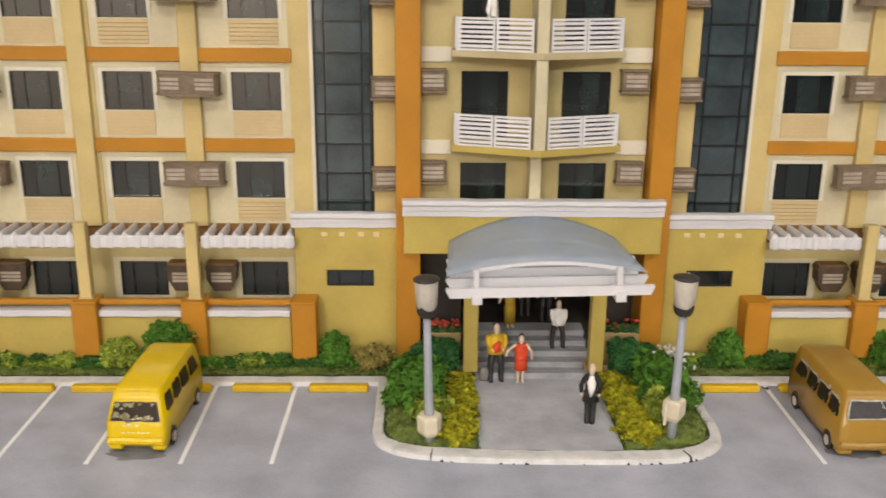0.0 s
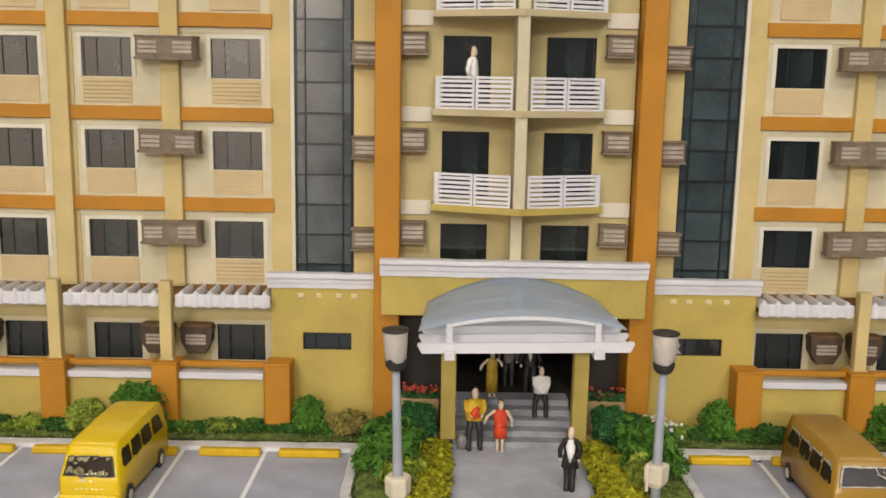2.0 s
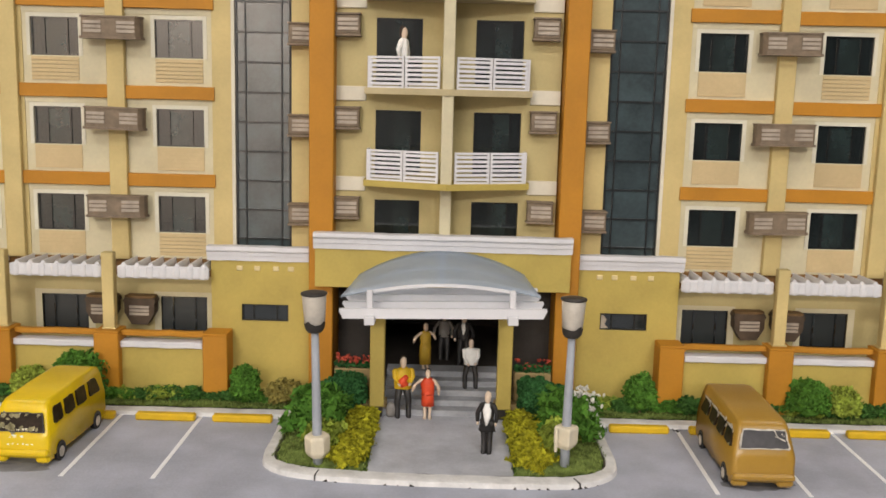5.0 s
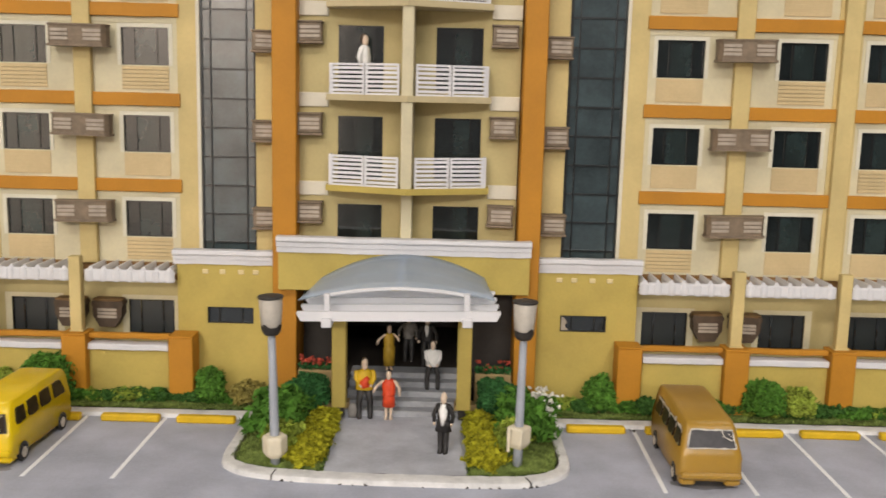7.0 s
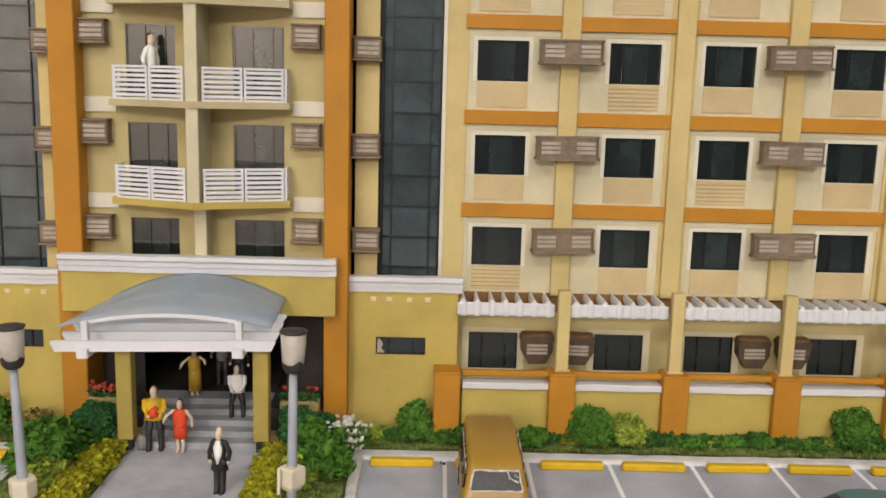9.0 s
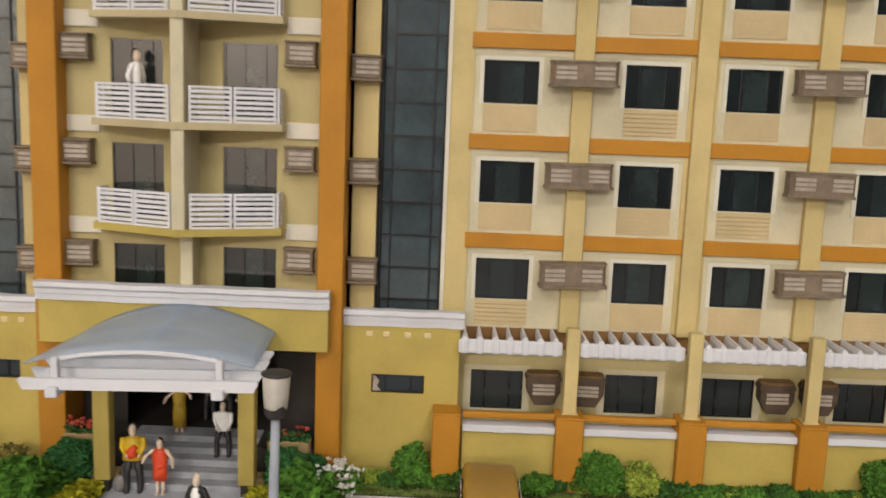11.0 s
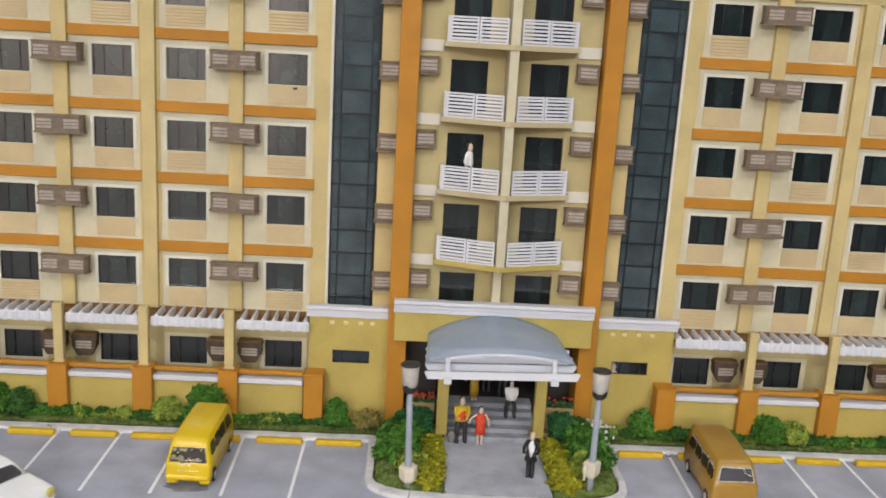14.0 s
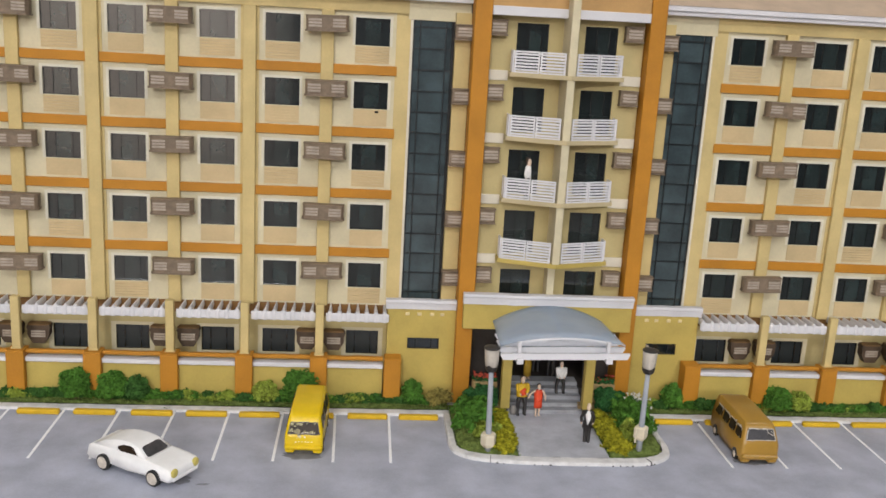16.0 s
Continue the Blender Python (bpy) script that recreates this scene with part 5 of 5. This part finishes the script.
    ws = [(-0.68, -1.912 + 0.37 * lift, 1.14 + low + lift), (0.68, -1.912 + 0.37 * lift, 1.14 + low + lift), (0.58, -1.735 + 0.37 * lift, 1.62 + low + lift), (-0.58, -1.735 + 0.37 * lift, 1.62 + low + lift)]
    out = Vector((0, -0.938, 0.346))
    pane = part("windscreen", slab_quad(rounded(ws, 0.1), out, 0.035), M[glass], ob, "grey windscreen" if paint == "vanbronze" else "dark rear window")
    rnd = random.Random(7 if paint == "vanbronze" else 9)
    wide = 0.035 if paint == "vanbronze" else 0.03
    for i in range(4):
        inward = (Vector(ws[(i + 1) % 4]) - Vector(ws[i])).normalized().cross(out).normalized() * -1
        bm = flaking(Vector(ws[i]), Vector(ws[(i + 1) % 4]), inward, out, wide, rnd)
        part("trim", bm, M["chrome" if paint == "vanbronze" else "black"], pane, "flaking silver trim" if paint == "vanbronze" else "dark window trim")
    # scraps of silver foil left on the pane and below it, glare and glints painted in
    up, across = Vector((0, 0.346, 0.938)), Vector((1, 0, 0))
    low_edge = (Vector(ws[0]) + Vector(ws[1])) / 2 + out * 0.035
    if paint == "vanyellow":
        for q in range(34):
            a, b = rnd.uniform(-0.62, 0.5), rnd.uniform(0.03, 0.46)
            if a > -0.3 and b > 0.16:
                b = rnd.choice((rnd.uniform(0.0, 0.12), rnd.uniform(0.0, 0.12), rnd.uniform(0.44, 0.5)))
            shine = q % 4 == 0
            part("foil_flake", foil(low_edge + across * a + up * b, across, up, out * (1.2 if shine else 1.0), rnd, rnd.uniform(0.02, 0.05) if shine else rnd.uniform(0.05, 0.12)), M["glint" if shine else "foil"], pane)
        for q in range(9):
            c = Vector((rnd.uniform(-0.32, 0.05), -1.955, rnd.uniform(0.84, 0.95)))
            part("foil_flake", foil(c, across, Vector((0, 0, 0.6)), Vector((0, -1, 0.1)), rnd, rnd.uniform(0.03, 0.07)), M["glint"], body)
        for q in range(6):
            c = Vector((-0.32 + 0.13 * q + rnd.uniform(-0.02, 0.02), -1.985, 0.68 + rnd.uniform(-0.015, 0.015)))
            part("foil_flake", foil(c, across * 1.3, Vector((0, 0, 0.6)), Vector((0, -1, 0)), rnd, rnd.uniform(0.03, 0.05)), M["glint"], body)
    else:
        for q in range(3):
            part("foil_flake", foil(low_edge + across * rnd.uniform(0.3, 0.6) + up * rnd.uniform(0.1, 0.4), across, up, out, rnd, rnd.uniform(0.02, 0.045)), M["chrome"], pane)
        # crack across the upper corner
        a, b = low_edge + across * 0.28 + up * 0.5, low_edge + across * 0.58 + up * 0.22
        mid = (a + b) / 2 - across * 0.06 - up * 0.05
        for p, q in ((a, mid), (mid, b)):
            part("trim", flaking(p - out * 0.035, q - out * 0.035, (q - p).normalized().cross(out), out, 0.022, rnd, 4), M["chrome"], pane, "silver crack in the foil")
    for s in (-1, 1):
        for yy in (-1.28, 1.25):
            wheel(ob, s * (half - 0.075), yy, 0.25, 0.2, s, 0.68)
    return ob


van(-11.62, -5.77, -2.2, "vanyellow", "carglass", "bright yellow toy van parked across a bay line")
van(8.88, -6.1, -0.5, "vanbronze", "silver", "bronze-brown toy van with a silver windscreen in a parking bay")


def coupe(x, y, turn, paint, label, screen="carglass"):
    ob = thing("car", label, "car", (x, y, 0), turn=turn)
    low = [(-2.22, 0.32), (-2.3, 0.48), (-2.28, 0.70), (-2.16, 0.82), (-1.7, 0.90), (-0.95, 0.96), (-0.6, 0.98), (1.3, 1.0), (2.05, 0.98), (2.26, 0.84), (2.3, 0.55), (2.2, 0.34), (1.3, 0.36), (0, 0.28), (-1.4, 0.36)]
    part("body", shell(low, 0.9, lambda z: 1 - 0.10 * max(0, (z - 0.6) / 0.4)), M[paint], ob, smooth=True)
    top = [(-1.0, 0.9), (-0.38, 1.28), (-0.15, 1.36), (0.25, 1.39), (0.7, 1.37), (1.1, 1.30), (1.6, 1.13), (2.1, 0.92), (0.5, 0.85)]

    def tuck(z):
        return 1 - 0.24 * max(0, (z - 0.9) / 0.48)

    part("roof", shell(top, 0.8, tuck), M[paint], ob, smooth=True)
    part("windscreen", slab_quad(rounded([(-0.60, -0.87, 0.993), (0.60, -0.87, 0.993), (0.49, -0.41, 1.274), (-0.49, -0.41, 1.274)], 0.14), (0, -0.5, 0.87), 0.03), M[screen], ob, "tinted windscreen")
    for s in (-1, 1):
        pts = [(-0.42, 1.02), (0.42, 1.0), (0.66, 1.06), (0.62, 1.16), (0.4, 1.25), (0.05, 1.28), (-0.14, 1.24)]
        part("window", slab_quad([(s * 0.8 * tuck(z) * 0.995, yy, z) for yy, z in pts], (s, 0, 0.35), 0.03), M["carglass"], ob, "brown tinted side window")
        bm = bmesh.new()
        lathe(bm, [(0.2, 0), (0.2, 0.05), (0.12, 0.1)], 14)
        bmesh.ops.rotate(bm, cent=(0, 0, 0), matrix=Matrix.Rotation(radians(90), 3, "X"), verts=bm.verts[:])
        part("headlight", bm, M["headlight" if paint == "carwhite" else paint], ob, "yellowed round headlight" if paint == "carwhite" else "painted-over headlight", at=(s * 0.62, -2.22, 0.66))
        for yy in (-1.4, 1.3):
            wheel(ob, s * 0.87, yy, 0.35, 0.26, s, 0.8)
    part("bumper", boxes((-0.76, 0.76, -2.33, -2.14, 0.3, 0.54), bevel=0.08), M[paint], ob)
    part("bumper", boxes((-0.82, 0.82, 2.2, 2.36, 0.34, 0.48), bevel=0.05), M[paint], ob)
    return ob


coupe(-18.25, -9.1, 59, "carwhite", "white toy coupe with yellowed headlights on the driveway", "silver")
coupe(18.1, -8.4, -88, "carteal", "dark teal toy car on the driveway", "silver")


# ---- painted figurines, plain shapes, each one mesh ----
def figurine(label, x, y, z, turn, height, top, legs, skirt=0.0, sleeves=None, bib=None, bulk=1.0, stance=0.12, reach=((-0.3, -0.02, 0.82), (0.3, -0.02, 0.82)), hair=True, coat=False, seed=1):
    """Uneven painted casting; reach gives where the two arms end."""
    rnd = random.Random(seed)
    mats = [M[legs], M[top], M["skin"], M["hair"], M[sleeves or top], M[bib or top]]
    bm = bmesh.new()
    k = height / 1.75

    def rings(rows, slot, n=12):
        made = []
        loops = []
        for c, rx, ry in rows:
            loops.append([bm.verts.new(((c[0] + rx * math.cos(2 * math.pi * i / n) * rnd.uniform(0.92, 1.08)) * k, (c[1] + ry * math.sin(2 * math.pi * i / n) * rnd.uniform(0.92, 1.08)) * k, (c[2] + rnd.uniform(-0.01, 0.01)) * k)) for i in range(n)])
        made += [bm.faces.new(loops[0][::-1]), bm.faces.new(loops[-1])]
        for a, b in zip(loops, loops[1:]):
            for i in range(n):
                made.append(bm.faces.new((a[i], a[(i + 1) % n], b[(i + 1) % n], b[i])))
        for f in made:
            f.material_index, f.smooth = slot, True

    for s, end in zip((-1, 1), reach):
        if skirt:
            rings([((s * 0.09, -0.06, 0.0), 0.065, 0.11), ((s * 0.08, 0, 0.1), 0.045, 0.055), ((s * 0.09, 0, 0.55), 0.07, 0.075)], 2)
        else:
            rings([((s * stance, -0.07, 0.0), 0.075, 0.14), ((s * stance, -0.02, 0.08), 0.075, 0.09), ((s * stance, 0, 0.45), 0.09, 0.1), ((s * 0.09, 0, 0.92), 0.115, 0.125)], 0)
        sh = Vector((s * 0.19 * bulk, 0.0, 1.37))
        hand = Vector(end)
        elbow = (sh + hand) / 2 + Vector((s * 0.07, 0.04, 0))
        rings([(sh + Vector((-s * 0.02, 0, 0.04)), 0.05, 0.06), (sh, 0.075, 0.08), (elbow, 0.068, 0.07), (elbow * 0.25 + hand * 0.75, 0.055, 0.055)], 4, 8)
        rings([(elbow * 0.25 + hand * 0.75, 0.038, 0.04), (hand, 0.042, 0.04), (hand + (hand - elbow) * 0.12, 0.02, 0.02)], 2, 8)
    if skirt:
        rings([((0, 0, skirt), 0.23, 0.17), ((0, 0, 0.75), 0.225, 0.165), ((0, 0, 1.0), 0.2, 0.135)], 1)
    hem = 0.62 if coat else 0.84
    rings([((0, 0, hem), (0.27 if coat else 0.2) * bulk, 0.16), ((0, 0, 0.95), 0.195 * bulk, 0.145), ((0, 0, 1.18), 0.215 * bulk, 0.15), ((0, 0, 1.36), 0.205 * bulk, 0.125), ((0, 0, 1.45), 0.09, 0.08)], 1)
    if bib and coat:
        rings([((0, -0.12, 0.82), 0.03, 0.05), ((0.01, -0.12, 1.06), 0.10, 0.07), ((0, -0.11, 1.24), 0.12, 0.06), ((0, -0.07, 1.42), 0.07, 0.05)], 5, 12)
    elif bib == "figwhite":
        rings([((0, -0.11, 1.06), 0.025, 0.05), ((0.01, -0.12, 1.22), 0.07, 0.055), ((0, -0.09, 1.36), 0.08, 0.055), ((0, -0.06, 1.44), 0.06, 0.045)], 5, 9)
    elif bib:
        rings([((-0.03, -0.12, 0.9), 0.07, 0.06), ((0.01, -0.13, 0.97), 0.14, 0.09), ((-0.04, -0.14, 1.08), 0.125, 0.085), ((0.03, -0.13, 1.17), 0.12, 0.07), ((0.05, -0.1, 1.25), 0.045, 0.05)], 5, 7)
    rings([((0, -0.02, 1.42), 0.055, 0.06), ((0, -0.03, 1.50), 0.08, 0.09), ((0, -0.03, 1.60), 0.093, 0.105), ((0, -0.01, 1.70), 0.078, 0.09), ((0, 0, 1.75), 0.035, 0.04)], 2)
    if hair:
        rings([((0, 0.07, 1.48), 0.07, 0.05), ((0, 0.05, 1.6), 0.105, 0.08), ((0, 0.035, 1.7), 0.097, 0.095), ((0, 0.02, 1.78), 0.045, 0.05)], 3)
    return solid("figurine", bm, mats, label, "figurine", (x, y, z), turn=turn, group="painted figurines")


GP = 0.11
figurine("painted miniature figurine with yellow top and dark trousers", -1.28, -3.0, GP, 10, 2.02, "figyellow", "figdark", bib="figred", bulk=1.25, stance=0.16, reach=((-0.13, -0.2, 0.98), (0.16, -0.19, 0.98)), seed=2)
figurine("painted miniature figurine in a red dress", -0.47, -3.12, GP, 0, 1.66, "figred", "skin", skirt=0.46, bulk=1.12, sleeves="skin", reach=((-0.52, -0.06, 0.98), (0.38, 0.0, 0.86)), seed=3)
figurine("painted miniature figurine with white shirt and dark trousers", 0.95, -1.5, 0.68, 5, 1.7, "figwhite", "figdark", bulk=1.25, stance=0.19, reach=((-0.1, -0.19, 0.86), (0.14, -0.18, 0.88)), seed=4)
figurine("painted miniature figurine in a dark suit with white front", 1.36, -5.95, GP, -12, 1.88, "figdark", "figdark", bib="figwhite", coat=True, bulk=0.85, reach=((-0.27, 0.0, 0.8), (0.22, 0.02, 0.8)), stance=0.075, hair=False, seed=5)
figurine("painted miniature figurine in a mustard dress", -0.63, -0.6, 1.06, 20, 1.62, "figmustard", "skin", skirt=0.16, sleeves="skin", reach=((-0.5, -0.1, 1.05), (0.36, -0.08, 1.12)), seed=6)
figurine("grey painted miniature figurine in the lobby", 0.02, 0.6, 1.06, 0, 1.75, "figgrey", "figdark", reach=((-0.36, -0.05, 0.95), (0.28, -0.05, 0.84)), seed=7)
figurine("painted miniature figurine in a dark suit in the lobby", 0.72, 0.0, 1.06, -10, 1.85, "figdark", "figdark", bib="figwhite", seed=8)
figurine("pale painted miniature figurine on a balcony", -1.54, -1.45, 10.73, 60, 1.95, "figwhite", "figdark", bulk=0.7, reach=((-0.24, -0.04, 0.84), (0.22, -0.04, 0.84)), seed=9)
bm = bmesh.new()
rnd = random.Random(12)
rows = []
for z, r in ((0.0, 0.14), (0.1, 0.19), (0.28, 0.18), (0.42, 0.13), (0.48, 0.05)):
    rows.append([bm.verts.new((r * rnd.uniform(0.8, 1.2) * math.cos(q * 0.785), 0.6 * r * rnd.uniform(0.8, 1.2) * math.sin(q * 0.785), z)) for q in range(8)])
for p, q in zip(rows, rows[1:]):
    for k in range(8):
        bm.faces.new((p[k], p[(k + 1) % 8], q[(k + 1) % 8], q[k]))
bm.faces.new(rows[0][::-1])
bm.faces.new(rows[-1])
solid("bag", bm, M["figgrey"], "small grey-brown painted bag standing on the walkway", "bag", (-1.66, -3.05, GP), smooth=True)
